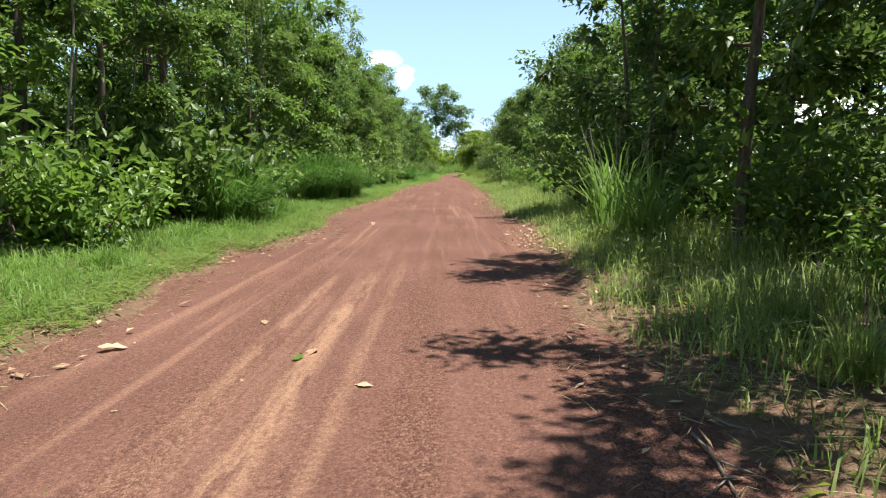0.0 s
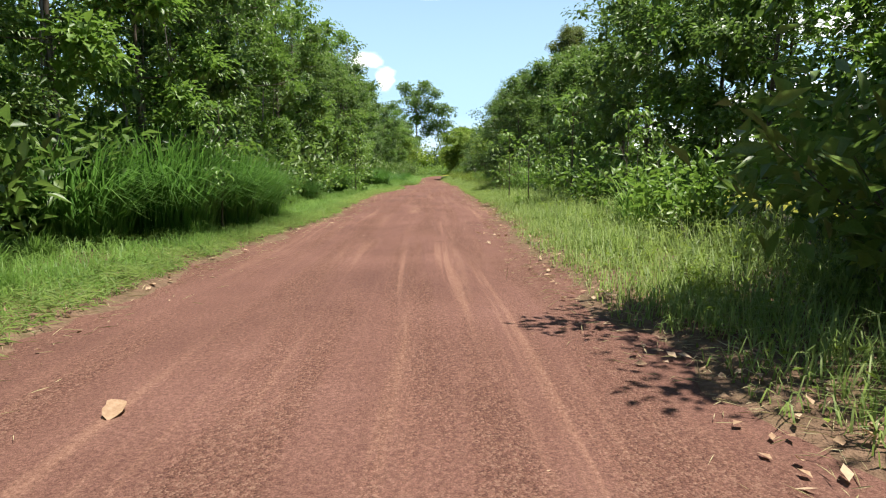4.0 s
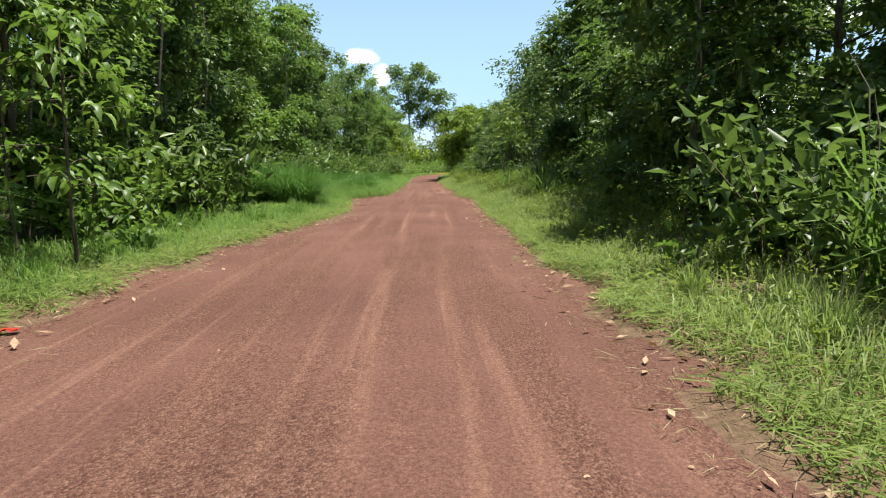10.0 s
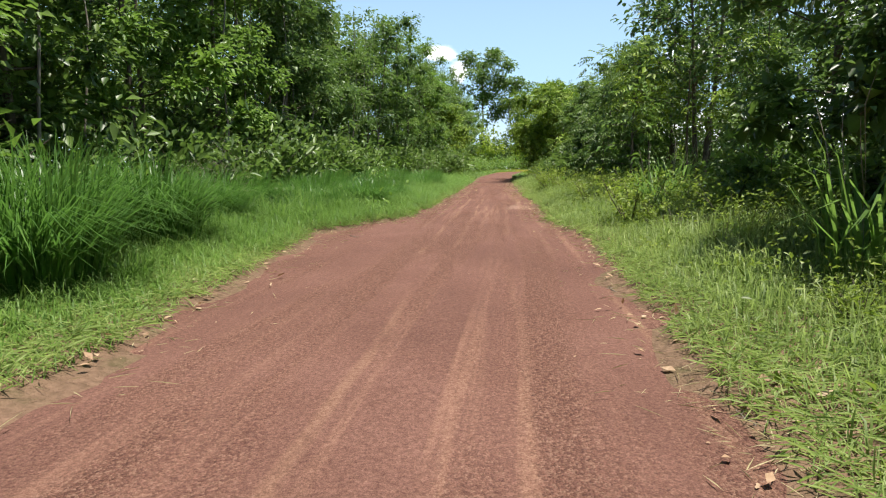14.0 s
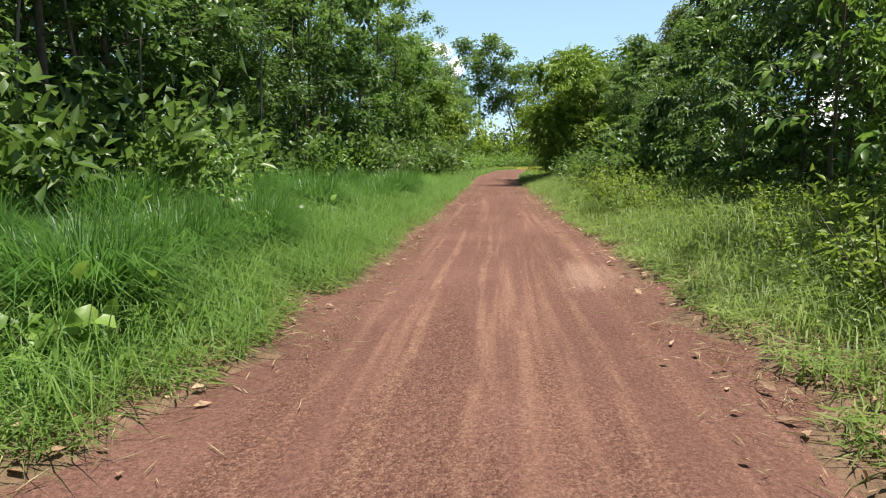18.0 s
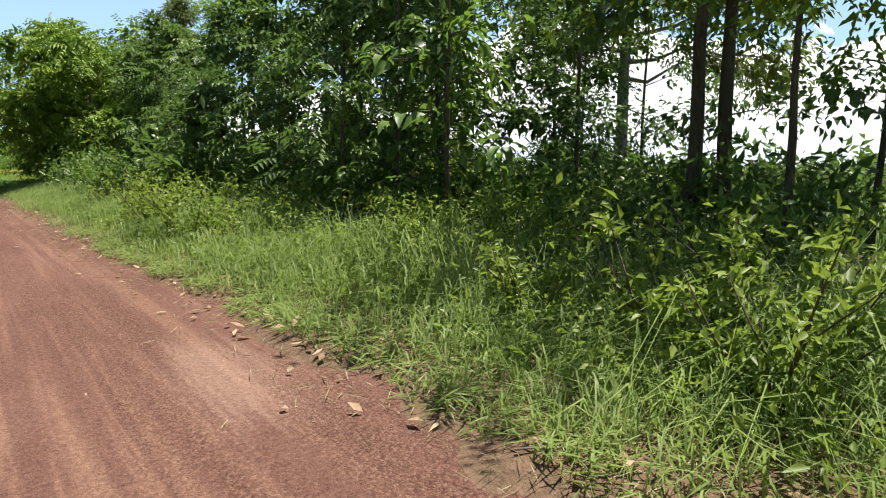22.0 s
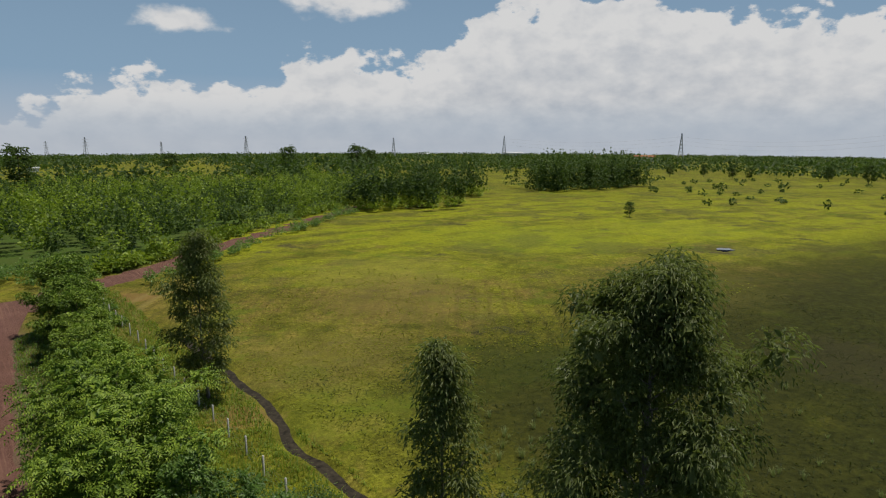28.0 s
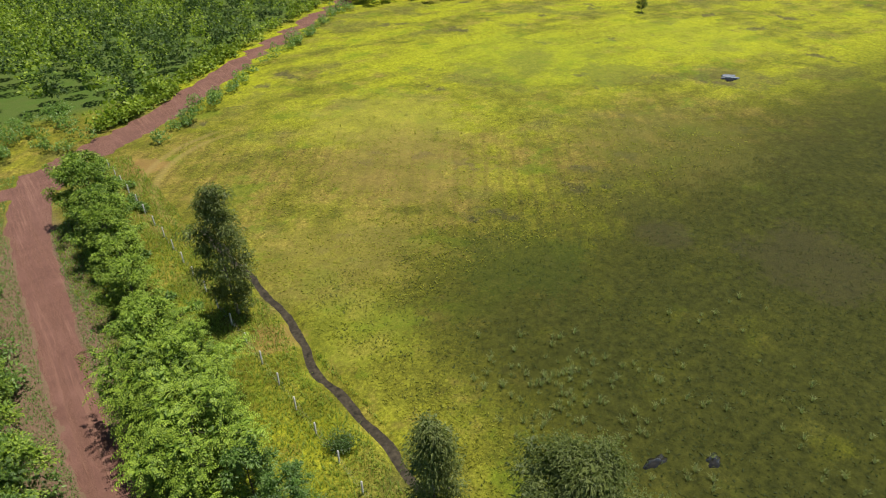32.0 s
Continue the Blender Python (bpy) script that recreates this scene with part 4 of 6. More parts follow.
def scatter(n, x0, x1, y0, y1, gap=0.0):
    x, y = RNG.uniform(x0, x1, n), RNG.uniform(y0, y1, n)
    keep = lane_distance(x, y) > gap
    return x[keep], y[keep]


def grass_stuff(name, label, x, y, H, W, mat, bend=0.8, lean=None):
    P = np.column_stack([x, y, ground_height(x, y) - 0.02])
    V, F = blade_set(P, H, lean, W, bend)
    tagged(part(name, V, [F], mat), label, "grass", kind="stuff")


def clump_trees(name, label, x, y, H, R, n_leaf, size, mat, flat=0.75):
    """Many far trees in one mesh: crowns of loose leaf clumps over short trunks."""
    n = len(x)
    m = n * n_leaf
    i = np.repeat(np.arange(n), n_leaf)
    v = unit(RNG.normal(0, 1, (m, 3)))
    v[:, 2] = v[:, 2] * 0.8 + 0.25 * np.abs(v[:, 2])
    rad = RNG.uniform(0.45, 1.05, m) ** 0.6
    Hh, Rr = H[i], R[i]
    P = np.column_stack([x[i] + v[:, 0] * rad * Rr, y[i] + v[:, 1] * rad * Rr, ground_height(x, y)[i] + Hh * (0.56 + 0.42 * v[:, 2] * rad)])
    D = unit(v + RNG.normal(0, 0.7, (m, 3)))
    Nrm = unit(v * 0.6 + np.array([[0, 0, 0.95]]) + RNG.normal(0, 0.35, (m, 3)))
    S = size[i] * RNG.uniform(0.6, 1.3, m)
    V, F = leaf_set(P, D, Nrm, S, S * flat, 0.15, 0.2)
    tagged(part(name, V, [F], mat), label, "woods", kind="stuff")


# ---- verge grass ----
def low_tufts(name, label, x, y, size, mat, slim=1.0):
    """Low tufts of bent grass, too many to count: short blades that lie over."""
    n = len(x)
    P = np.column_stack([x, y, ground_height(x, y) + RNG.uniform(0.02, 0.1, n)])
    V, F = leaf_set(P, RNG.normal(0, 1, (n, 3)) * np.array([[1, 1, 0.4]]), RNG.normal(0, 0.35, (n, 3)) + np.array([[0, 0, 1.0]]), size * RNG.uniform(0.4, 1.0, n), slim * size * RNG.uniform(0.1, 0.26, n), 0.15, 0.1)
    tagged(part(name, V, [F], mat), label, "grass", kind="stuff")


def verge_points(n, side):
    """Places beside the road, thickest near its edge: x, y and the distance from the edge."""
    y = RNG.uniform(-2, 98, n)
    d = np.where(RNG.random(n) < 0.55, RNG.uniform(0.0, 1.3, n), RNG.uniform(1.3, 3.4, n))
    l, r = road_edges(y)
    x = np.where(side < 0, l - d, r + d)
    ragged = d + 0.3 * wave(x, y, 1.3, 1) + 0.2 * wave(x, y, 3.4, 4)
    keep = (ragged > 0.05 + 0.5 * RNG.random(n) ** 2) & (RNG.random(n) < 0.5 + 0.5 * wave(x, y, 1.9, 2 + side))
    return x[keep], y[keep], d[keep]


def TRODDEN(y, d):
    """How tall the grass of the east verge grows: low where it has been trodden, taller away from the road."""
    return np.clip(np.interp(y, [-2, 3, 20, 30, 40, 43, 49, 53, 58, 62], [0.45, 0.6, 1, 1, 0.8, 0.3, 0.3, 0.55, 0.8, 1]) + np.clip(d - 2.2, 0, 1) * 0.5, 0, 1)


def build_verges():
    # turf beside the road, thinning to single tufts at the edge
    x, y, d = verge_points(260000, -1)
    far = np.clip(d / 1.6, 0, 1)
    grass_stuff("verge_grass", "short bright green grass on the verge", x, y, (0.11 + 0.2 * far) * (1 + 1.2 * np.clip((y - 56) / 8, 0, 1)) * RNG.uniform(0.5, 1.5, len(x)),
                RNG.uniform(0.007, 0.014, len(x)), M_GRASS, 2.6)
    x, y, d = verge_points(170000, 1)
    far = np.clip(d / 1.6, 0, 1)
    clump = 0.5 + 0.5 * wave(x, y, 1.3, 6)
    grass_stuff("verge_grass", "tangled yellow-green grass on the verge", x, y, (0.13 + (0.3 + 0.42 * clump) * far * TRODDEN(y, d)) * RNG.uniform(0.5, 1.4, len(x)),
                RNG.uniform(0.008, 0.015, len(x)), M_GRASS_DRY, 1.6)
    x, y, d = verge_points(260000, 1)
    keep = (d > 0.75) & (y > 8) & (RNG.random(len(y)) < np.clip((y - 30) / 30, 0.3, 1.0))
    x, y, d = x[keep], y[keep], d[keep]
    tall = np.clip(0.45 + 0.4 * wave(x, y, 0.9, 3) + 0.25 * np.clip((y - 50) / 14, 0, 1), 0.15, 1.0)
    grass_stuff("tall_weeds", "tall arching sunlit grass and weeds on the verge", x, y, np.clip(d / 1.8, 0.3, 1) * TRODDEN(y, d) * tall * RNG.uniform(0.5, 1.25, len(x)), RNG.uniform(0.007, 0.013, len(x)), M_GRASS_DRY, 2.6)
    # the meadow of tall lush grass west of the road
    y = RNG.uniform(58, 90, 60000)
    d = RNG.uniform(0.35, 5.0, 60000)
    x = road_edges(y)[0] - d
    keep = (RNG.random(60000) < np.interp(y, [60, 64, 84, 90], [0.0, 1, 1, 0.3])) & (wave(x, y, 1.1, 2) > -0.75)
    x, y, d = x[keep], y[keep], d[keep]
    tall = np.clip((d - 0.2) / 1.9, 0.16, 1.0) * (0.72 + 0.2 * wave(x, y, 1.0, 8))
    grass_stuff("meadow_grass", "tall lush green grass filling the verge", x, y, tall * RNG.uniform(0.6, 1.25, len(x)), RNG.uniform(0.009, 0.018, len(x)), M_TUSSOCK, 1.7)
    # cut and trodden grass lying between road and turf
    for side, y0, y1, wide, n in ((-1, -2, 34, 1.3, 30000), (-1, 34, 62, 1.5, 26000), (-1, 62, 84, 0.8, 12000), (1, 36, 60, 1.4, 24000), (1, 60, 80, 0.6, 7000)):
        y = RNG.uniform(y0, y1, n)
        d = np.abs(RNG.normal(0.1, 0.5, n)) * wide
        l, r = road_edges(y)
        x = np.where(side < 0, l - d, r + d)
        keep = d + 0.3 * wave(x, y, 1.3, 1) + 0.2 * wave(x, y, 3.4, 4) > 0.02
        low_tufts("cut_grass", "pale cut and trodden grass along the road's edge", x[keep], y[keep], np.full(int(keep.sum()), 0.2), M_GRASS_DRY, 0.25)
    x, y = scatter(9000, 8.6, 13.5, 62, 80)
    grass_stuff("tall_weeds", "tall rank grass along the fence", x, y, RNG.uniform(0.5, 1.15, len(x)), RNG.uniform(0.012, 0.022, len(x)), M_GRASS, 1.2)
    n = 60000
    y = np.where(RNG.random(n) < 0.6, RNG.uniform(6, 94, n), RNG.uniform(60, 84, n))
    x = road_edges(y)[1] + RNG.uniform(0.5, 3.3, n)
    keep = RNG.random(n) < 0.35 + 0.65 * wave(x, y, 1.5, 5)
    x, y = x[keep], y[keep]
    n = len(x)
    h = np.clip((x - road_edges(y)[1]) / 2.2, 0.12, 1.0) * RNG.uniform(0.1, 0.85, n)
    V, F = leaf_set(np.column_stack([x, y, ground_height(x, y) + h]), RNG.normal(0, 1, (n, 3)) * np.array([[1, 1, 0.6]]), RNG.normal(0, 0.5, (n, 3)) + np.array([[0, 0, 1.0]]), RNG.uniform(0.05, 0.11, n), RNG.uniform(0.02, 0.045, n), 0.2, 0.2)
    tagged(part("weed_leaves", V, [F], M_LEAF_WEED), "small yellow-green leaves of the weeds on the verge", "weeds", kind="stuff")
    # dry straw lying flat along the edges
    y = RNG.uniform(-1, 94, 26000)
    l, r = road_edges(y)
    x = np.where(RNG.random(26000) < 0.6, r + RNG.normal(0.4, 0.4, 26000), l - RNG.normal(0.4, 0.45, 26000))
    V, F = leaf_set(np.column_stack([x, y, np.maximum(ground_height(x, y), 0.0) + RNG.uniform(0.01, 0.05, 26000)]), RNG.normal(0, 1, (26000, 3)) * np.array([[1, 1, 0.12]]),
                    RNG.normal(0, 0.4, (26000, 3)) + np.array([[0, 0, 1.0]]), RNG.uniform(0.06, 0.22, 26000), RNG.uniform(0.004, 0.008, 26000), 0.1, 0.05)
    tagged(part("straw", V, [F], M_STRAW), "pale dry straw lying along the road's edge", "straw", kind="stuff")
    x, y = scatter(30000, -7, 5.5, 98, 152, 0.15)
    grass_stuff("verge_grass", "green grass beside the bend of the road", x, y, RNG.uniform(0.12, 0.4, len(x)), RNG.uniform(0.03, 0.06, len(x)), M_GRASS, 1.6)
    # small broad-leaved weeds close to the soil
    for x0, x1, mat, lab in ((-5.4, -1.2, M_GRASS, "low green ground weeds in the turf"), (0.9, 4.8, M_LEAF_WEED, "low yellow-green ground weeds in the turf")):
        x, y = scatter(42000, x0, x1, -2, 96, 0.12)
        keep = RNG.random(len(x)) < 0.45 + 0.55 * wave(x, y, 2.1, 9)
        x, y = x[keep], y[keep]
        n = len(x)
        z = ground_height(x, y) + RNG.uniform(0.01, 0.14, n) * np.clip(lane_distance(x, y), 0.2, 1.5)
        D = RNG.normal(0, 1, (n, 3)) * np.array([[1, 1, 0.35]])
        Nn = RNG.normal(0, 0.35, (n, 3)) + np.array([[0, 0, 1.0]])
        V, F = leaf_set(np.column_stack([x, y, z]), D, Nn, RNG.uniform(0.04, 0.09, n), RNG.uniform(0.02, 0.045, n), 0.2, 0.2)
        tagged(part("ground_weeds", V, [F], mat), lab, "weeds", kind="stuff")
    # dry litter gathered along the edges
    y = np.concatenate([RNG.uniform(0, 92, 2600), RNG.normal(11.2, 1.0, 500)])
    l, r = road_edges(y)
    east = RNG.random(len(y)) < 0.66
    x = np.where(east, r + RNG.normal(0.25, 0.35, len(y)), l - RNG.normal(0.15, 0.3, len(y)))
    n = len(x)
    V, F = leaf_set(np.column_stack([x, y, np.maximum(ground_height(x, y), 0.0) + RNG.uniform(0.01, 0.03, n)]), RNG.normal(0, 1, (n, 3)) * np.array([[1, 1, 0.2]]),
                    RNG.normal(0, 0.3, (n, 3)) + np.array([[0, 0, 1.0]]), RNG.uniform(0.05, 0.14, n), RNG.uniform(0.025, 0.06, n), 0.3, -0.15)
    n2 = 900
    P = np.column_stack([RNG.normal(2.5, 0.42, n2), RNG.normal(10.9, 0.9, n2), RNG.uniform(0.015, 0.05, n2)])
    V2, F2 = leaf_set(P, RNG.normal(0, 1, (n2, 3)) * np.array([[1, 1, 0.2]]), RNG.normal(0, 0.3, (n2, 3)) + np.array([[0, 0, 1.0]]), RNG.uniform(0.06, 0.17, n2), RNG.uniform(0.03, 0.07, n2), 0.3, -0.15)
    V, F = joined([(V, F), (V2, F2)])
    tagged(part("leaf_litter", V, [F], M_DRY_LEAF), "dry brown leaf litter along the road's edge", "litter", kind="stuff")
    # grass between the belt and the ditch, and rank growth in the field
    x, y = scatter(40000, 3.0, 16.0, 80, 150, 0.3)
    keep = np.abs(x - ditch_line(y)) > 0.75
    x, y = x[keep], y[keep]
    grass_stuff("strip_grass", "rank green grass along the fence", x, y, RNG.uniform(0.15, 0.5, len(x)), RNG.uniform(0.03, 0.07, len(x)), M_STRIP, 1.6)
    r = 18 * np.exp(RNG.uniform(0, 1.6, 70000))
    az = RNG.uniform(0.05, 1.5, 70000)
    x, y = 0 + np.sin(az) * r, 66 + np.cos(az) * r
    keep = (x > 17) & (lane_distance(x, y) > 6) & (RNG.random(len(x)) < 0.5 + 0.5 * wave(x, y, 0.35, 4)) & ~((x > 22) & (y < 104))
    x, y, r = x[keep], y[keep], r[keep]
    low_tufts("field_grass", "rank yellow-green grass and sedge across the field", x, y, 0.25 + r * 0.004, M_FIELD_GRASS)
    x, y = scatter(42000, 18, 75, 52, 112)
    keep = (RNG.random(len(x)) < 0.55 + 0.5 * wave(x, y, 0.5, 7)) & (x + (y - 80) * 0.3 > 20)
    x, y = x[keep], y[keep]
    low_tufts("wet_sedge", "dark green sedge in the wet hollow", x, y, np.full(len(x), 0.34), M_SEDGE)


build_verges()

# ---- trees ----
T_WOOD = [
    make_tree("forest_tree", "tall forest tree with a full green crown", "tree", 11.5, 2.4, 2.7, 15, 5200, (0.165, 0.078), M_LEAF_WOOD, trunk_r=0.12, seed=11, peak=0.55, spread=0.33),
    make_tree("forest_tree", "tall forest tree with bright green leaves", "tree", 10.0, 2.0, 2.5, 14, 5000, (0.155, 0.075), M_LEAF_LIME, trunk_r=0.1, seed=12, peak=0.55, spread=0.33),
    make_tree("forest_tree", "thin pole-like forest tree with sparse leaves", "tree", 10.5, 2.8, 1.7, 11, 1100, (0.21, 0.1), M_LEAF_WOOD, trunk_r=0.06, seed=13, peak=0.6, spread=0.27),
    make_tree("forest_tree", "forest tree with two stems and dark green leaves", "tree", 9.0, 1.4, 2.3, 9, 4600, (0.14, 0.07), M_LEAF_DARK, trunk_r=0.08, seed=14, stems=2, peak=0.5, spread=0.33),
    make_tree("forest_tree", "forest tree with feathery compound leaves", "tree", 9.5, 2.2, 2.7, 13, 520, (0.125, 0.05), M_LEAF_LIME, trunk_r=0.09, seed=15, pinnate=9, peak=0.6, rise=0.4, spread=0.32),
    make_tree("forest_tree", "shaded forest tree deep in the wood", "tree", 11.0, 2.0, 2.6, 12, 1300, (0.29, 0.15), M_LEAF_WOOD, trunk_r=0.1, seed=16, peak=0.6, spread=0.42),
]
T_POLE = make_tree("pole_tree", "pale thin leaning trunk with few leaves", "tree", 8.5, 4.0, 0.9, 7, 220, (0.2, 0.1), M_LEAF_WOOD, M_BARK_PALE, trunk_r=0.026, seed=17, peak=0.7, spread=0.22, lean=0.06)
T_BELT = [
    make_tree("roadside_tree", "dense broad-leaved roadside tree leafy to the ground", "tree", 8.0, 0.5, 2.1, 18, 5200, (0.145, 0.07), M_LEAF_WOOD, trunk_r=0.09, seed=21, peak=0.42, spread=0.36),
    make_tree("roadside_tree", "roadside tree with feathery bright green compound leaves", "tree", 7.0, 0.9, 2.7, 16, 640, (0.12, 0.05), M_LEAF_LIME, trunk_r=0.08, seed=22, pinnate=9, rise=0.3, droop=0.3, spread=0.36, peak=0.6),
    make_tree("roadside_tree", "roadside tree with glossy dark green leaves", "tree", 8.5, 0.8, 2.1, 16, 4800, (0.14, 0.072), M_LEAF_DARK, trunk_r=0.1, seed=23, peak=0.48, spread=0.36),
    make_tree("roadside_tree", "slim roadside tree with an open crown of big leaves", "tree", 7.6, 1.8, 1.5, 12, 1200, (0.14, 0.085), M_LEAF_DARK, trunk_r=0.046, seed=24, peak=0.5, full=True, spread=0.26, core=0.1),
    make_tree("roadside_tree", "dense round-crowned tree with bright green leaves", "tree", 7.5, 0.6, 2.3, 17, 4800, (0.14, 0.072), M_LEAF_LIME, trunk_r=0.09, seed=25, peak=0.5, spread=0.38),
    make_tree("roadside_tree", "spreading rounded tree with layered lime-green foliage", "tree", 7.4, 0.9, 3.0, 20, 6500, (0.22, 0.12), M_LEAF_CANOPY, trunk_r=0.12, seed=26, flat=0.4, peak=0.6, spread=0.42, rise=0.35, core=0.3),
    make_tree("roadside_tree", "upright tree with heavy clumps of green leaves", "tree", 9.0, 0.8, 2.2, 20, 4200, (0.26, 0.15), M_LEAF_LIME, trunk_r=0.12, seed=27, peak=0.5, spread=0.4, core=0.3),
    make_tree("roadside_tree", "roadside tree with a clear trunk and dense green crown", "tree", 8.0, 2.5, 2.1, 16, 3800, (0.14, 0.07), M_LEAF_WOOD, trunk_r=0.09, seed=28, peak=0.5, spread=0.36),
    make_tree("roadside_tree", "roadside tree with a clear trunk and glossy leaves", "tree", 8.0, 2.2, 2.2, 16, 3800, (0.125, 0.06), M_LEAF_WOOD, trunk_r=0.08, seed=29, peak=0.55, spread=0.36),
    make_tree("roadside_tree", "broad heavy-crowned tree with clumps of green leaves", "tree", 7.6, 0.7, 2.8, 20, 6500, (0.23, 0.12), M_LEAF_CANOPY, trunk_r=0.13, seed=30, flat=0.4, peak=0.52, spread=0.42, core=0.3),
    make_tree("roadside_tree", "twin-stemmed tree with big dark leathery leaves", "tree", 7.4, 2.9, 2.0, 15, 2300, (0.17, 0.11), M_LEAF_DARK, trunk_r=0.085, seed=101, stems=2, peak=0.5, full=True, spread=0.28, core=0.12),
    make_tree("roadside_tree", "leafy tree hung with drooping green leaves", "tree", 8.0, 1.3, 2.0, 18, 3200, (0.165, 0.08), M_LEAF_WOOD, trunk_r=0.08, seed=102, peak=0.55, full=True, spread=0.33, droop=0.55, core=0.2),
    make_tree("roadside_tree", "low spreading tree with feathery yellow-green leaves", "tree", 4.3, 2.7, 2.2, 10, 360, (0.12, 0.05), M_LEAF_CANOPY, trunk_r=0.05, seed=103, pinnate=9, rise=0.25, droop=0.35, peak=0.6, spread=0.28, core=0.05),
    make_tree("roadside_tree", "bushy tree with drooping compound leaves to the ground", "tree", 4.4, 0.6, 1.5, 14, 330, (0.13, 0.055), M_LEAF_WOOD, trunk_r=0.05, seed=104, pinnate=9, rise=0.35, droop=0.5, peak=0.55, spread=0.3, core=0.1),
    make_tree("roadside_tree", "wide layered tree with feathery light green foliage", "tree", 7.0, 1.2, 3.6, 22, 1500, (0.22, 0.095), M_LEAF_CANOPY, trunk_r=0.13, seed=105, flat=0.32, pinnate=9, rise=0.28, droop=0.3, peak=0.6, spread=0.5, core=0.3),
]
T_SHRUB = [
    make_bush("shrub", "dark green leafy shrub under the trees", "shrub", 2.0, 1.2, 800, (0.19, 0.095), M_LEAF_WOOD, 31),
    make_bush("shrub", "light green leafy shrub beside the road", "shrub", 1.6, 1.0, 800, (0.16, 0.075), M_LEAF_LIME, 32),
    make_bush("shrub", "low tangled weeds with small yellow-green leaves", "shrub", 0.9, 0.8, 1050, (0.062, 0.026), M_LEAF_WEED, 33, 16),
    make_bush("shrub", "tall tangled bush filling the edge of the wood", "shrub", 3.8, 1.7, 1500, (0.15, 0.075), M_LEAF_WOOD, 34, 14),
]
T_SAPLING = make_tree("sapling", "young sapling with big drooping pale green leaves", "sapling", 2.6, 0.7, 0.7, 9, 170, (0.17, 0.085), M_LEAF_LIME, trunk_r=0.018, seed=41, spread=0.12, droop=0.7, full=True, subs=1)
T_TUSSOCK = [make_tussock("grass_tussock", "tall lush green grass tussock", 1.6, 1.2, 1300, 0.018, M_TUSSOCK, 51, 1.15),
             make_tussock("grass_tussock", "tall yellow-green roadside grass with seed stalks", 1.5, 0.7, 220, 0.02, M_GRASS_DRY, 52, 0.9, 9),
             make_tussock("grass_tussock", "knee-high green grass tuft", 0.7, 0.5, 220, 0.013, M_GRASS, 53, 1.1)]

USED = set()


def plant(ob, x, y, turn=None, size=1.0, group=""):
    turn = RNG.uniform(0, 360) if turn is None else turn
    z = float(ground_height(np.array([x]), np.array([y]))[0])
    if ob.name not in USED:
        USED.add(ob.name)
        o = place(ob, x, y, turn, size, z)
    else:
        o = put(ob, x, y, turn, size, z)
    if group:
        tagged(o, group=group)
    return o


def MEADOW(y):
    """How much farther west the wood stands where tall grass fills the verge."""
    return 1.7 * float(np.interp(y, [56, 61, 82, 90], [0, 1, 1, 0]))


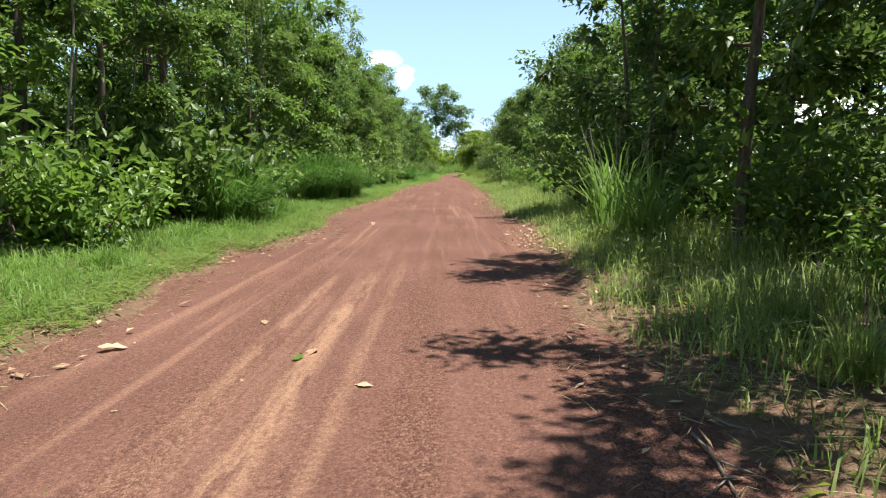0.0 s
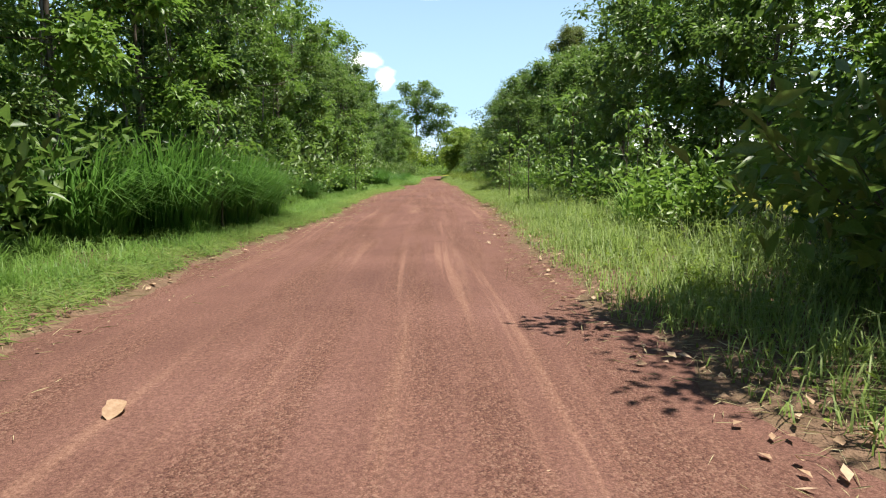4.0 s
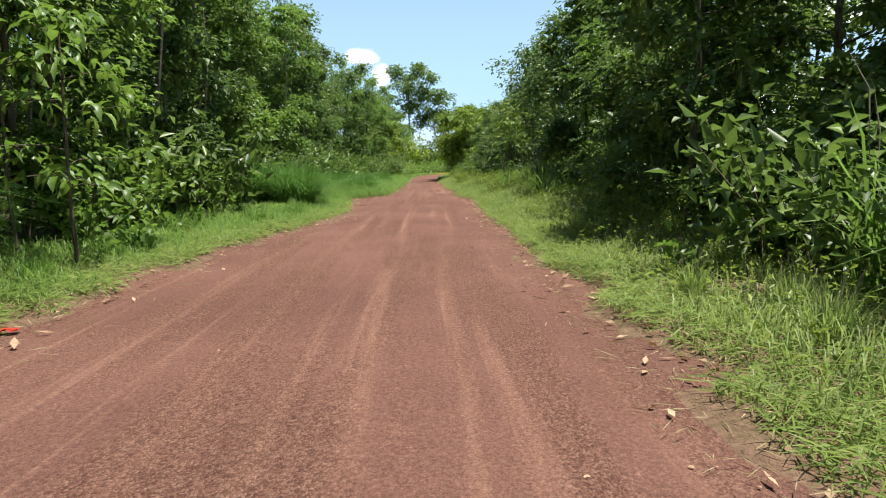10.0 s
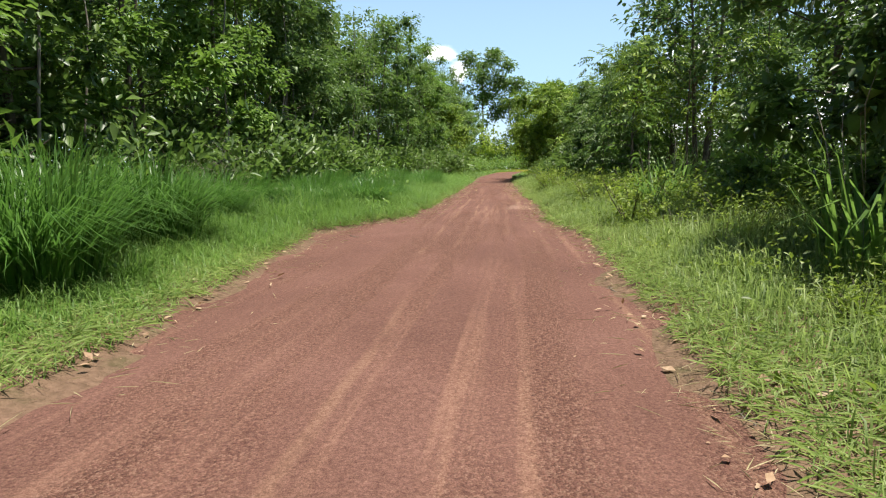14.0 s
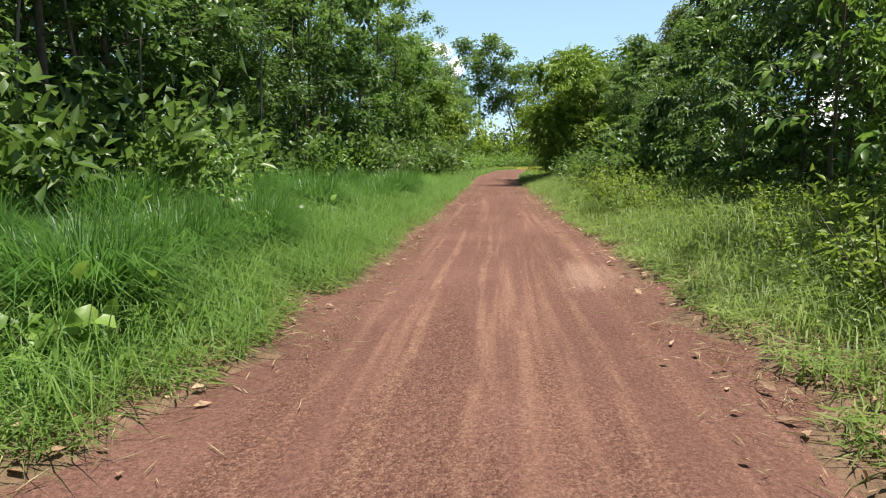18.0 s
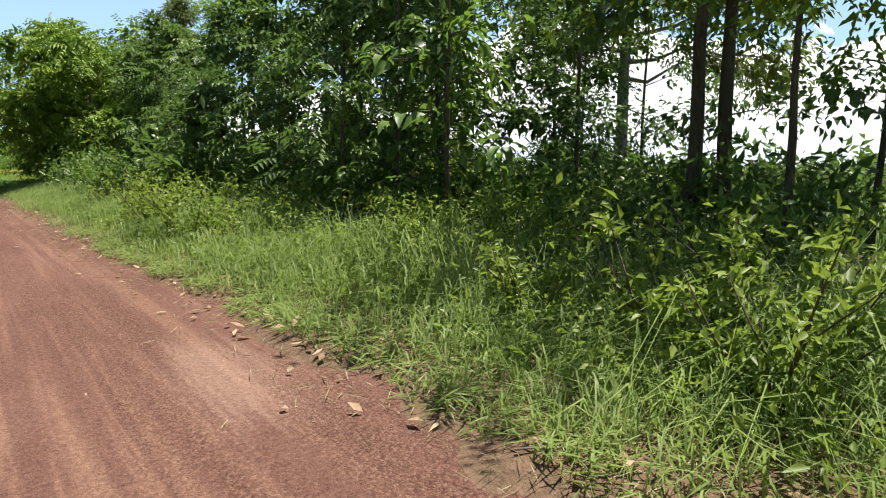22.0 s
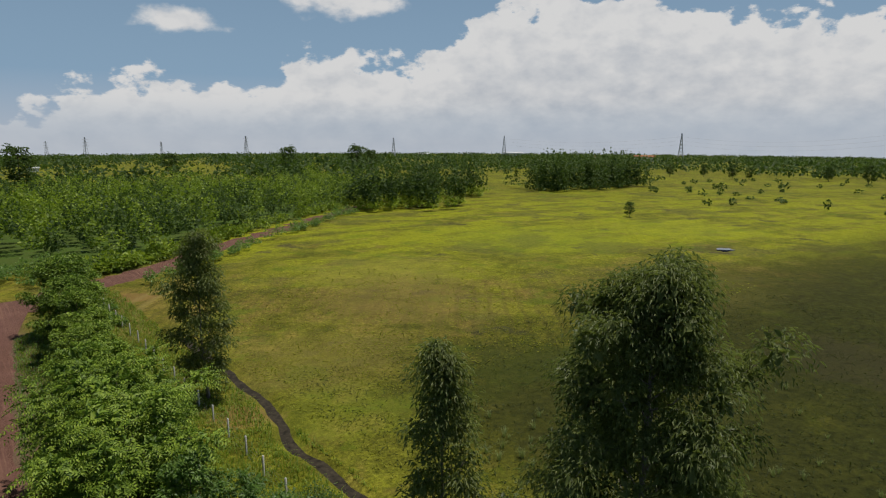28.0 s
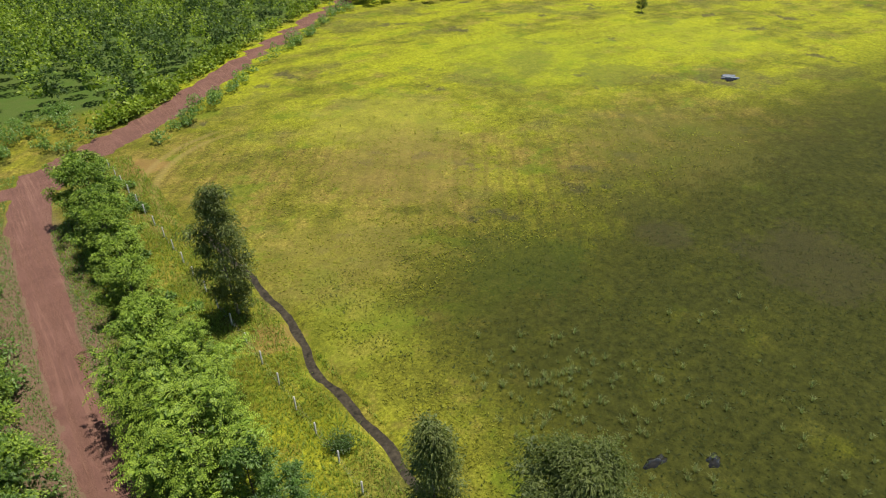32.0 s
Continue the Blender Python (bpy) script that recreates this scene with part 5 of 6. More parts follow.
def build_woods():
    # the wood west of the road: a leafy edge, pale poles among it
    for y in np.arange(-6, 138, 2.1):
        yy = y + RNG.uniform(-0.8, 0.8)
        l, _ = road_edges(yy)
        k = RNG.choice([1, 4, 1, 0] if y < 24 else [0, 1, 3, 4, 0])
        plant(T_WOOD[k], l - MEADOW(yy) - RNG.uniform(3.3, 4.6) + (0.6 if 18 < yy < 50 else 0.0), yy, None, RNG.uniform(0.75, 1.08), "wood west of the road")
    for y in np.arange(0, 84, 1.35):
        l, _ = road_edges(y)
        plant(T_POLE, l - MEADOW(y) - RNG.uniform(2.7, 4.2), y + RNG.uniform(-0.8, 0.8), None, RNG.uniform(0.8, 1.15), "wood west of the road")
    for y in np.arange(11, 98, 4.4):
        l, _ = road_edges(y)
        plant(T_SHRUB[3], l - MEADOW(y) - RNG.uniform(3.4, 4.8), y + RNG.uniform(-0.9, 0.9), None, RNG.uniform(0.75, 1.25), "undergrowth")
    for y in np.arange(-6, 110, 3.2):
        for x0 in (-9.5, -13.0, -17.5):
            plant(T_WOOD[RNG.choice([5, 2, 2, 5])], x0 + RNG.uniform(-1.6, 1.6), y + RNG.uniform(-1.4, 1.4), None, RNG.uniform(0.85, 1.15), "wood west of the road")
    # the belt east of the road
    for y in np.concatenate([np.arange(-6, 2, 2.4), np.arange(15, 64, 2.3)]):
        s = (1.15 if y < 18 else 0.95) * RNG.uniform(0.8, 1.1)
        plant(T_BELT[RNG.choice([7, 1, 8, 4] if y < 34 else [0, 1, 2, 4])], (6.4 if y < 18 else 6.6) + RNG.uniform(-0.4, 0.9), y + RNG.uniform(-0.7, 0.7), None, s, "trees in the roadside belt")
    for y in np.concatenate([np.arange(-6, 34, 4.2), np.arange(46, 64, 3.1)]):
        plant(T_BELT[RNG.choice([0, 3, 3] if y < 38 else [0, 2, 8])], 9.0 + RNG.uniform(-1, 1.4), y + RNG.uniform(-1, 1), None, (1.25 if y < 18 else 0.95) * RNG.uniform(0.85, 1.1), "trees in the roadside belt")
    for x, y, k, s in ((3.75, 3.4, 0, 0.92), (4.9, 0.0, 3, 1.0), (4.9, 6.0, 3, 0.95), (3.8, 8.4, 0, 0.95), (5.9, 11.2, 0, 0.8), (4.7, 15.6, 3, 1.05)):
        plant(T_WOOD[k], x, y, None, s, "trees in the roadside belt")
    for x, y, k, s in ((4.9, 48.3, 0, 0.85), (5.4, 51.2, 2, 0.85), (5.6, 58.6, 2, 0.7)):
        plant(T_BELT[k], x, y, None, s, "trees in the roadside belt")
    for x, y, k, s in BELT_NORTH:
        plant(T_BELT[k], x, y, None, s, "trees in the roadside belt")
    # undergrowth on both sides
    for y in np.arange(-4, 100, 1.6):
        l, r = road_edges(y)
        plant(T_SHRUB[RNG.choice([0, 0, 1])], l - MEADOW(y) - RNG.uniform(2.2, 3.8), y + RNG.uniform(-0.6, 0.6), None, RNG.uniform(0.8, 1.3), "undergrowth")
        plant(T_SHRUB[RNG.choice([0, 1, 1])], r + RNG.uniform(2.4, 3.8), y + RNG.uniform(-0.6, 0.6), None, RNG.uniform(0.6, 1.15) * (0.3 if 64 < y < 79 else 0.6 if 44 < y < 62 else 1.0), "undergrowth")
        for k in range(2 if 17 < y < 60 else 1 if y > 17 else 0):
            plant(T_SHRUB[2], r + RNG.uniform(0.9, 2.9), y + RNG.uniform(-0.8, 0.8), None, RNG.uniform(0.5, 1.0), "roadside weeds")
    n = 460
    x, y = np.concatenate([RNG.uniform(-22, -11, 160), RNG.uniform(-10, -6.2, 130), RNG.uniform(6.3, 10.8, 170)]), np.concatenate([RNG.uniform(-6, 110, 160), RNG.uniform(-4, 104, 130), RNG.uniform(-4, 62, 90), RNG.uniform(36, 62, 80)])
    clump_trees("thicket", "dark thicket of shrubs under the trees", x, y, RNG.uniform(1.4, 3.6, n), RNG.uniform(0.8, 1.6, n), 100, np.full(n, 0.26), M_LEAF_WOOD, 0.55)
    for x, y, s in TUSSOCKS_AT:
        plant(T_TUSSOCK[0], x, y, None, s, "tall grass tussocks")
    for y in np.arange(2, 96, 1.3):
        l, r = road_edges(y)
        plant(T_TUSSOCK[1], r + RNG.uniform(0.9, 2.4), y + RNG.uniform(-0.7, 0.7), None, RNG.uniform(0.45, 0.8), "roadside grass")
        plant(T_TUSSOCK[2], l - RNG.uniform(0.8, 2.2), y + RNG.uniform(-0.7, 0.7), None, RNG.uniform(0.6, 1.2), "roadside grass")
    k = RNG.uniform(0, 1, 60)
    yl = RNG.uniform(98, 140, 24)
    x = np.concatenate([RNG.uniform(-12, 13, 60), road_edges(yl)[0] - RNG.uniform(1.5, 2.8, 24), RNG.uniform(9.0, 12.5, 14), 18 + 62 * k + RNG.normal(0, 0.8, 60)])
    y = np.concatenate([RNG.uniform(155, 172, 60), yl, RNG.uniform(112, 150, 14), 151 + 56 * k + RNG.normal(0, 0.8, 60)])
    n = len(x)
    low = np.where((x > 8) & (y < 150.5), 0.42, 1.0)
    clump_trees("scrub", "bright green scrub at the bend and along the fence", x, y, low * RNG.uniform(0.8, 2.6, n), low * RNG.uniform(0.6, 1.4, n), 130, np.full(n, 0.3), M_LEAF_LIME, 0.55)
    for x, y, s in CANES_AT:
        plant(T_CANE, x, y, None, s, "cane grass")
    for i in range(30):
        plant(T_SHRUB[RNG.choice([0, 0, 1])], RNG.uniform(4.6, 8.8), 66.0 + i * 0.6, None, RNG.uniform(0.4, 0.75), "undergrowth")
    for i in range(44):
        yy = 61.5 + i * 0.52
        plant(T_SHOOT, road_edges(yy)[1] + RNG.uniform(0.9, 3.1), yy + RNG.uniform(-0.3, 0.3), None, RNG.uniform(0.65, 1.15), "roadside weeds")
    for i in range(22):
        yy = 18 + i * 2.0
        plant(T_SHOOT, road_edges(yy)[1] + RNG.uniform(1.6, 3.2), yy + RNG.uniform(-0.5, 0.5), None, RNG.uniform(0.4, 0.85), "roadside weeds")
    for x, y, k, s in SHRUBS_AT:
        plant(T_SHRUB[k], x, y, None, s, "undergrowth")
    for i in range(30):
        yy = 61.5 + i * 0.75
        plant(T_TUSSOCK[RNG.choice([0, 0, 2])], road_edges(yy)[0] - RNG.uniform(1.2, 3.6), yy, None, RNG.uniform(0.42, 0.68), "tall grass tussocks")
    plant(T_BARE, -4.9, 63.6, None, 0.4)
    plant(T_BARE, -5.6, 62.6, None, 0.5)
    for x, y, s in CREEPERS_AT:
        plant(T_CREEPER, x, y, None, s, "creepers in the verge")
    for i in range(12):
        yy = 80.0 + i * 1.15
        plant(T_SHRUB[RNG.choice([0, 1, 3])], RNG.uniform(3.2, 4.6), yy, None, RNG.uniform(0.6, 0.95), "undergrowth")
    for i in range(16):
        plant(T_SHRUB[0], RNG.uniform(8.3, 11.4), 65.5 + i * 0.85, None, RNG.uniform(0.5, 0.85), "undergrowth")
    for i in range(11):
        yy = RNG.uniform(64, 82)
        plant(T_SHRUB[2], road_edges(yy)[1] + RNG.uniform(1.2, 3.6), yy, None, RNG.uniform(0.55, 1.0), "roadside weeds")
    plant(T_BARE, -3.7, 86.0, None, 1.0)
    plant(T_BARE, -4.1, 90.0, None, 0.8)
    for x, y, s in SAPLINGS_AT:
        plant(T_SAPLING, x, y, None, s, "saplings by the road")


T_CANE = make_tussock("cane_grass", "tall arching cane grass with broad pale blades", 2.0, 0.7, 90, 0.032, M_GRASS, 54, 1.05, 4)
T_BARE = make_tree("dead_bush", "bare grey bush of thin dry twigs", "bush", 4.2, 0.4, 1.9, 22, 60, (0.1, 0.05), M_LEAF_WOOD, M_TWIG, trunk_r=0.03, seed=91, stems=3, subs=4, core=0)
CANES_AT = ((2.9, 11.4, 1.0), (3.3, 12.6, 1.1), (3.1, 9.9, 0.9), (4.2, 39.2, 1.0), (4.6, 40.4, 1.1), (3.9, 41.3, 0.9), (4.8, 38.2, 1.0), (4.4, 42.6, 1.0), (3.6, 23.0, 0.8), (4.0, 57.5, 0.9), (3.8, 64.8, 0.8), (4.6, 66.6, 0.9))
# x, y, kind, size
BELT_NORTH = ((6.2, 70.2, 10, 1.0), (5.6, 69.0, 12, 0.92), (8.9, 67.2, 3, 0.72), (6.8, 75.5, 11, 1.0), (5.2, 74.6, 13, 0.95), (5.6, 76.9, 13, 1.1), (8.0, 76.9, 3, 0.95), (9.3, 78.8, 3, 0.85), (6.1, 78.4, 0, 0.82), (8.2, 80.6, 0, 0.78),
              (9.9, 73.6, 3, 0.6), (7.3, 72.9, 3, 0.62), (8.4, 71.2, 3, 0.6), (7.4, 69.0, 3, 0.62), (9.0, 74.9, 8, 0.6), (10.6, 75.6, 3, 0.6), (5.4, 80.6, 2, 0.72), (7.0, 82.8, 11, 0.85), (4.9, 83.4, 13, 0.95), (5.2, 86.4, 0, 0.72), (7.4, 86.6, 4, 0.74), (5.6, 89.6, 2, 0.7), (7.8, 90.6, 4, 0.62), (6.6, 93.6, 6, 0.58),
              (4.8, 96.6, 14, 0.9), (5.3, 100.6, 14, 1.02), (5.0, 104.6, 14, 1.0), (6.9, 103.2, 14, 0.85), (6.0, 108.0, 9, 0.8), (7.6, 111.0, 9, 0.5), (6.2, 112.4, 9, 0.7), (6.6, 116.4, 9, 0.85), (6.9, 120.4, 9, 0.85),
              (7.0, 124.4, 9, 0.98), (7.3, 128.0, 9, 1.05), (7.6, 132.0, 9, 1.15), (7.8, 135.4, 9, 1.15), (-5.0, 101.0, 5, 0.8), (-5.4, 106.0, 5, 0.85), (-5.2, 112.0, 5, 0.9), (-4.8, 119.0, 6, 0.8))
TUSSOCKS_AT = ((-4.9, 13.4, 1.1), (-5.3, 15.4, 1.15), (-6.0, 17.2, 1.0), (-5.9, 22.0, 1.25), (-5.1, 23.6, 1.35), (-4.8, 25.4, 1.3), (-4.6, 27.2, 1.12), (-5.7, 26.4, 1.3), (-5.6, 41.6, 1.15), (-5.0, 42.9, 1.1), (-6.3, 42.6, 1.15), (-4.9, 35.4, 0.75),
               (-3.8, 57.0, 0.95), (-4.5, 58.2, 1.05), (-4.1, 59.6, 0.95), (-5.3, 56.6, 1.05), (-4.6, 62.5, 0.8), (-4.9, 65.0, 0.75), (-4.3, 68.0, 0.7), (-4.7, 71.0, 0.75), (-4.2, 74.0, 0.7), (-4.5, 77.5, 0.75), (-4.2, 81.0, 0.7))
T_SHOOT = make_bush("roadside_weed", "upright yellow-green weed with small leaves up its stems", "weed", 1.3, 0.35, 620, (0.09, 0.04), M_LEAF_WEED, 36, 10)
T_CREEPER = make_bush("creeper", "trailing creeper with round light green leaves", "creeper", 0.55, 0.9, 70, (0.13, 0.12), M_LEAF_LIME, 37, 8, True)
SHRUBS_AT = ((-5.3, 8.8, 1, 0.95), (-6.2, 10.2, 1, 1.1), (-5.6, 11.3, 1, 0.9), (-6.6, 12.2, 1, 1.2), (-7.2, 14.2, 1, 1.3), (-6.7, 19.5, 1, 1.1), (-6.9, 8.2, 1, 1.2), (5.4, 10.4, 3, 0.9), (5.6, 13.0, 3, 1.0), (5.9, 15.8, 3, 1.0),
             (6.2, 18.4, 3, 1.0), (5.8, 4.2, 3, 0.9), (5.9, 7.2, 3, 1.0), (-6.0, 30.5, 1, 1.1), (-6.2, 34.0, 1, 1.2), (-5.6, 48.5, 1, 1.0), (-5.9, 52.0, 1, 1.0))
CREEPERS_AT = ((-2.35, 66.5, 1.0), (-2.15, 67.2, 0.8), (-3.3, 71.6, 1.5), (-2.6, 73.8, 0.9), (-3.6, 69.4, 1.2), (3.0, 76.2, 1.1), (3.2, 44.4, 0.9), (-3.9, 46.6, 1.1), (-4.4, 50.4, 1.2), (3.1, 13.0, 1.2), (2.9, 32.0, 1.0))
SAPLINGS_AT = ((-4.2, 24.2, 1.0), (-4.0, 45.2, 1.2), (-5.0, 45.6, 1.3), (4.4, 26.2, 1.0), (4.0, 30.0, 1.3), (4.4, 36.0, 1.0), (4.9, 72.9, 1.45), (5.6, 73.9, 1.2), (4.2, 74.4, 0.9), (-3.0, 70.3, 0.5), (2.75, 34.6, 1.0), (2.9, 31.0, 0.9))
build_woods()
T_EUC = make_tree("eucalyptus_tree", "tall eucalyptus with a pale trunk and drooping grey-green leaves", "tree", 15.0, 3.2, 3.8, 56, 42000, (0.155, 0.044), M_LEAF_EUC, M_BARK_PALE, trunk_r=0.17, seed=61, flat=0.85, rise=0.9, droop=0.8, spread=0.36, peak=0.26, core=0.12)
plant(T_EUC, 13.8, 77.0, 0, 1.0, "eucalyptus trees by the fence")
T_EUC2 = make_tree("eucalyptus_tree", "narrow young eucalyptus with drooping leaves", "tree", 11.4, 1.4, 1.6, 34, 7500, (0.21, 0.06), M_LEAF_EUC, M_BARK_PALE, trunk_r=0.1, seed=62, flat=0.85, rise=1.0, droop=0.8, spread=0.3, peak=0.4, core=0.12)
plant(T_EUC2, 12.7, 84.2, 0, 1.0, "eucalyptus trees by the fence")
T_EUC3 = make_tree("eucalyptus_tree", "broad eucalyptus leafy almost to the ground", "tree", 11.6, 1.2, 1.9, 36, 9000, (0.24, 0.075), M_LEAF_EUC, M_BARK_PALE, trunk_r=0.11, seed=63, flat=0.85, rise=1.0, droop=0.8, spread=0.36, peak=0.45, core=0.12)
plant(T_EUC3, 13.0, 111.6, 130, 1.02, "eucalyptus trees by the fence")
T_BUSH = make_bush("round_bush", "dense round dark green bush beside the fence", "bush", 1.7, 1.2, 1800, (0.13, 0.06), M_LEAF_WOOD, 35, 18)
plant(T_BUSH, 12.7, 94.2, 0, 1.0)

T_REED = make_tussock("reed_clump", "spiky pale clump of sedge in the wet field", 1.5, 0.4, 44, 0.034, M_REED, 71, 0.8)
for i in range(170):
    a = RNG.uniform(0, 1)
    near = i % 5 < 3
    x, y = (28 + RNG.normal(0, 2.8), 88.5 + RNG.normal(0, 3.4)) if near else (24 + 24 * a, 94 - 20 * RNG.random() - 6 * a)
    plant(T_REED, x, y, None, RNG.uniform(0.5, 1.0), "sedge clumps")
T_LONE = make_tree("tall_tree", "tall open-crowned tree beyond the bend", "tree", 25.0, 12.0, 7.0, 14, 2600, (0.8, 0.4), M_LEAF_WOOD, trunk_r=0.32, seed=81, rise=0.8, spread=0.9, peak=0.5, lean=0.05)
plant(T_LONE, -4.6, 201.0, 0, 1.0)
T_LONE2 = make_tree("tall_tree", "leaning open-crowned tree beyond the bend", "tree", 19.0, 10.0, 5.5, 10, 1500, (0.8, 0.4), M_LEAF_WOOD, trunk_r=0.26, seed=82, rise=0.7, spread=0.9, peak=0.55, lean=0.16)
plant(T_LONE2, 3.5, 200.0, 40, 1.0)

# ---- the far woods ----
def build_far():
    # the wood's depth in the west
    x, y = RNG.uniform(-46, -20, 190), RNG.uniform(-20, 150, 190)
    clump_trees("woodland", "deep green woodland behind the road's edge", x, y, RNG.uniform(8, 11.5, 190), RNG.uniform(1.8, 3, 190), 170, np.full(190, 0.55), M_FAR)
    # the plantation north of the side lane, in rows
    gx, gy = np.meshgrid(np.arange(-70, 130, 3.9), np.arange(160, 345, 4.2))
    x, y = (gx + RNG.normal(0, 0.7, gx.shape)).ravel(), (gy + RNG.normal(0, 0.7, gy.shape)).ravel()
    lane_y = np.interp(x, [p[0] for p in LANE], [p[1] for p in LANE])
    edge = np.where(x < 16, 171 + 0 * x, lane_y + 4.5)
    keep = (y > edge) & (y < 300 + 0.25 * x + 18 * np.sin(x * 0.05)) & (RNG.random(len(x)) < 0.92)
    x, y = x[keep], y[keep]
    n = len(x)
    tall = 7.0 + 2.2 * wave(x, y, 0.11, 3) + RNG.normal(0, 1.0, n)
    pick = RNG.random(n) < 0.62 + 0.25 * wave(x, y, 0.07, 8)
    for sel, mat, lab in ((pick, M_FAR_LIME, "young plantation of slender bright green trees"), (~pick, M_FAR, "darker green trees mixed into the plantation")):
        m = int(sel.sum())
        clump_trees("plantation", lab, x[sel], y[sel], np.clip(tall[sel], 4.0, 11.5), RNG.uniform(1.1, 1.8, m), 130, np.full(m, 0.56), mat)
    # low growth along both sides of the lane
    m = 150
    k = RNG.uniform(0, 1, m)
    px, py = np.interp(k, np.linspace(0, 1, len(LANE) - 4), [p[0] for p in LANE[3:-1]]), np.interp(k, np.linspace(0, 1, len(LANE) - 4), [p[1] for p in LANE[3:-1]])
    off = RNG.uniform(3.4, 5.5, m)
    clump_trees("hedge", "ragged green growth between lane and plantation", px - off * 0.65, py + off * 0.75, RNG.uniform(0.8, 2.8, m), RNG.uniform(0.8, 1.5, m), 60, np.full(m, 0.5), M_FAR_LIME)
    # woods and hedgerows out to the horizon
    n = 5200
    az, r = RNG.uniform(-0.5, 1.75, n), 320 * np.exp(RNG.uniform(0, 2.2, n))
    x, y = np.sin(az) * r, 67 + np.cos(az) * r
    strip = 0.5 + 0.5 * np.sin(r * 0.016 + 2 * np.sin(az * 5)) + 0.25 * np.sin(az * 17)
    open_field = (az > 0.04) & (az < 0.34) & (r > 370) & (r < 590) | (az > 0.66) & (r < 400) | (az > 1.05) & (r < 450)
    keep = (RNG.random(n) < np.clip(strip + (r > 900) * 0.6, 0, 1)) & ~open_field
    x, y, r = x[keep], y[keep], r[keep]
    n = len(x)
    clump_trees("distant_woods", "dark green distant woods reaching the horizon", x, y, RNG.uniform(6, 12, n), 4.0 + r / 130, 26, 1.8 + r / 700, M_FAR, 0.8)
    # the open row at the field's far end
    n = 130
    x = RNG.uniform(84, 150, n)
    y = 212 + (x - 84) * 0.1 + RNG.normal(0, 6, n) + (x > 115) * 24
    clump_trees("field_edge_trees", "row of slim trees at the far edge of the field", x, y, RNG.uniform(6, 14, n), RNG.uniform(1.0, 1.8, n), 80, np.full(n, 0.8), M_FAR)
    clump_trees("field_edge_scrub", "low green scrub at the foot of the far trees", x, y, RNG.uniform(2.0, 4.5, n), RNG.uniform(1.4, 2.4, n), 50, np.full(n, 0.8), M_FAR_LIME, 0.6)

    n = 170
    x = RNG.uniform(0, 1, n)
    ex, ey = 185 + 70 * x + RNG.normal(0, 5, n), 243 + 6 * x + RNG.normal(0, 7, n)
    clump_trees("field_edge_trees", "tall dark grove beyond the far edge of the field", ex, ey, RNG.uniform(9, 17, n), RNG.uniform(1.1, 1.9, n), 60, np.full(n, 1.0), M_FAR)
    clump_trees("field_edge_scrub", "low green scrub at the foot of the far grove", ex, ey, RNG.uniform(2.5, 5, n), RNG.uniform(1.8, 2.8, n), 40, np.full(n, 1.0), M_FAR, 0.6)
    n = 90
    a, r = RNG.uniform(0.85, 1.5, n), RNG.uniform(200, 420, n)
    clump_trees("field_bushes", "scattered dark bushes in the far field", np.sin(a) * r, 67 + np.cos(a) * r, RNG.uniform(0.7, 3.0, n), RNG.uniform(0.6, 1.5, n), 30, np.full(n, 0.9), M_FAR)


T_FAR = make_tree("field_tree", "big round-crowned tree standing alone far off", "tree", 15.0, 3.0, 5.0, 20, 900, (1.1, 0.7), M_FAR, trunk_r=0.3, seed=95, spread=0.9, peak=0.5)


def bearing(px):
    return radians(38.08) + math.atan((px - 784) / 1128.0)


def make_pylon():
    """A lattice mast: four legs, crossed bracing, three pairs of arms."""
    root = tagged(new("pylon"), "grey steel lattice power pylon on the horizon", "pylon")
    H = 46.0
    half = lambda z: 4.2 * (1 - z / H) ** 1.3 + 0.7
    for sx, sy in ((-1, -1), (1, -1), (1, 1), (-1, 1)):
        zz = np.linspace(0, H, 8)
        V, F = tube(np.column_stack([sx * half(zz), sy * half(zz), zz]), np.full(8, 0.28), 4)
        part("leg", V, [F], M_STEEL, root)
    braces = []
    zz = np.linspace(0, H, 10)
    for a, b in zip(zz[:-1], zz[1:]):
        for s in (-1, 1):
            for k in (-1, 1):
                braces.append(tube(np.array([(s * half(a), k * half(a), a), (-s * half(b), k * half(b), b)]), [0.16, 0.16], 4))
                braces.append(tube(np.array([(k * half(a), s * half(a), a), (k * half(b), -s * half(b), b)]), [0.16, 0.16], 4))
    V, F = joined(braces)
    tagged(part("bracing", V, [F], M_STEEL, root), kind="stuff")
    for z in (29.0, 35.0, 41.0):
        V, F = tube(np.array([(-8.5, 0, z), (0, 0, z + 1.2), (8.5, 0, z)]), [0.2, 0.5, 0.2], 4)
        part("cross_arm", V, [F], M_STEEL, root)
    return root


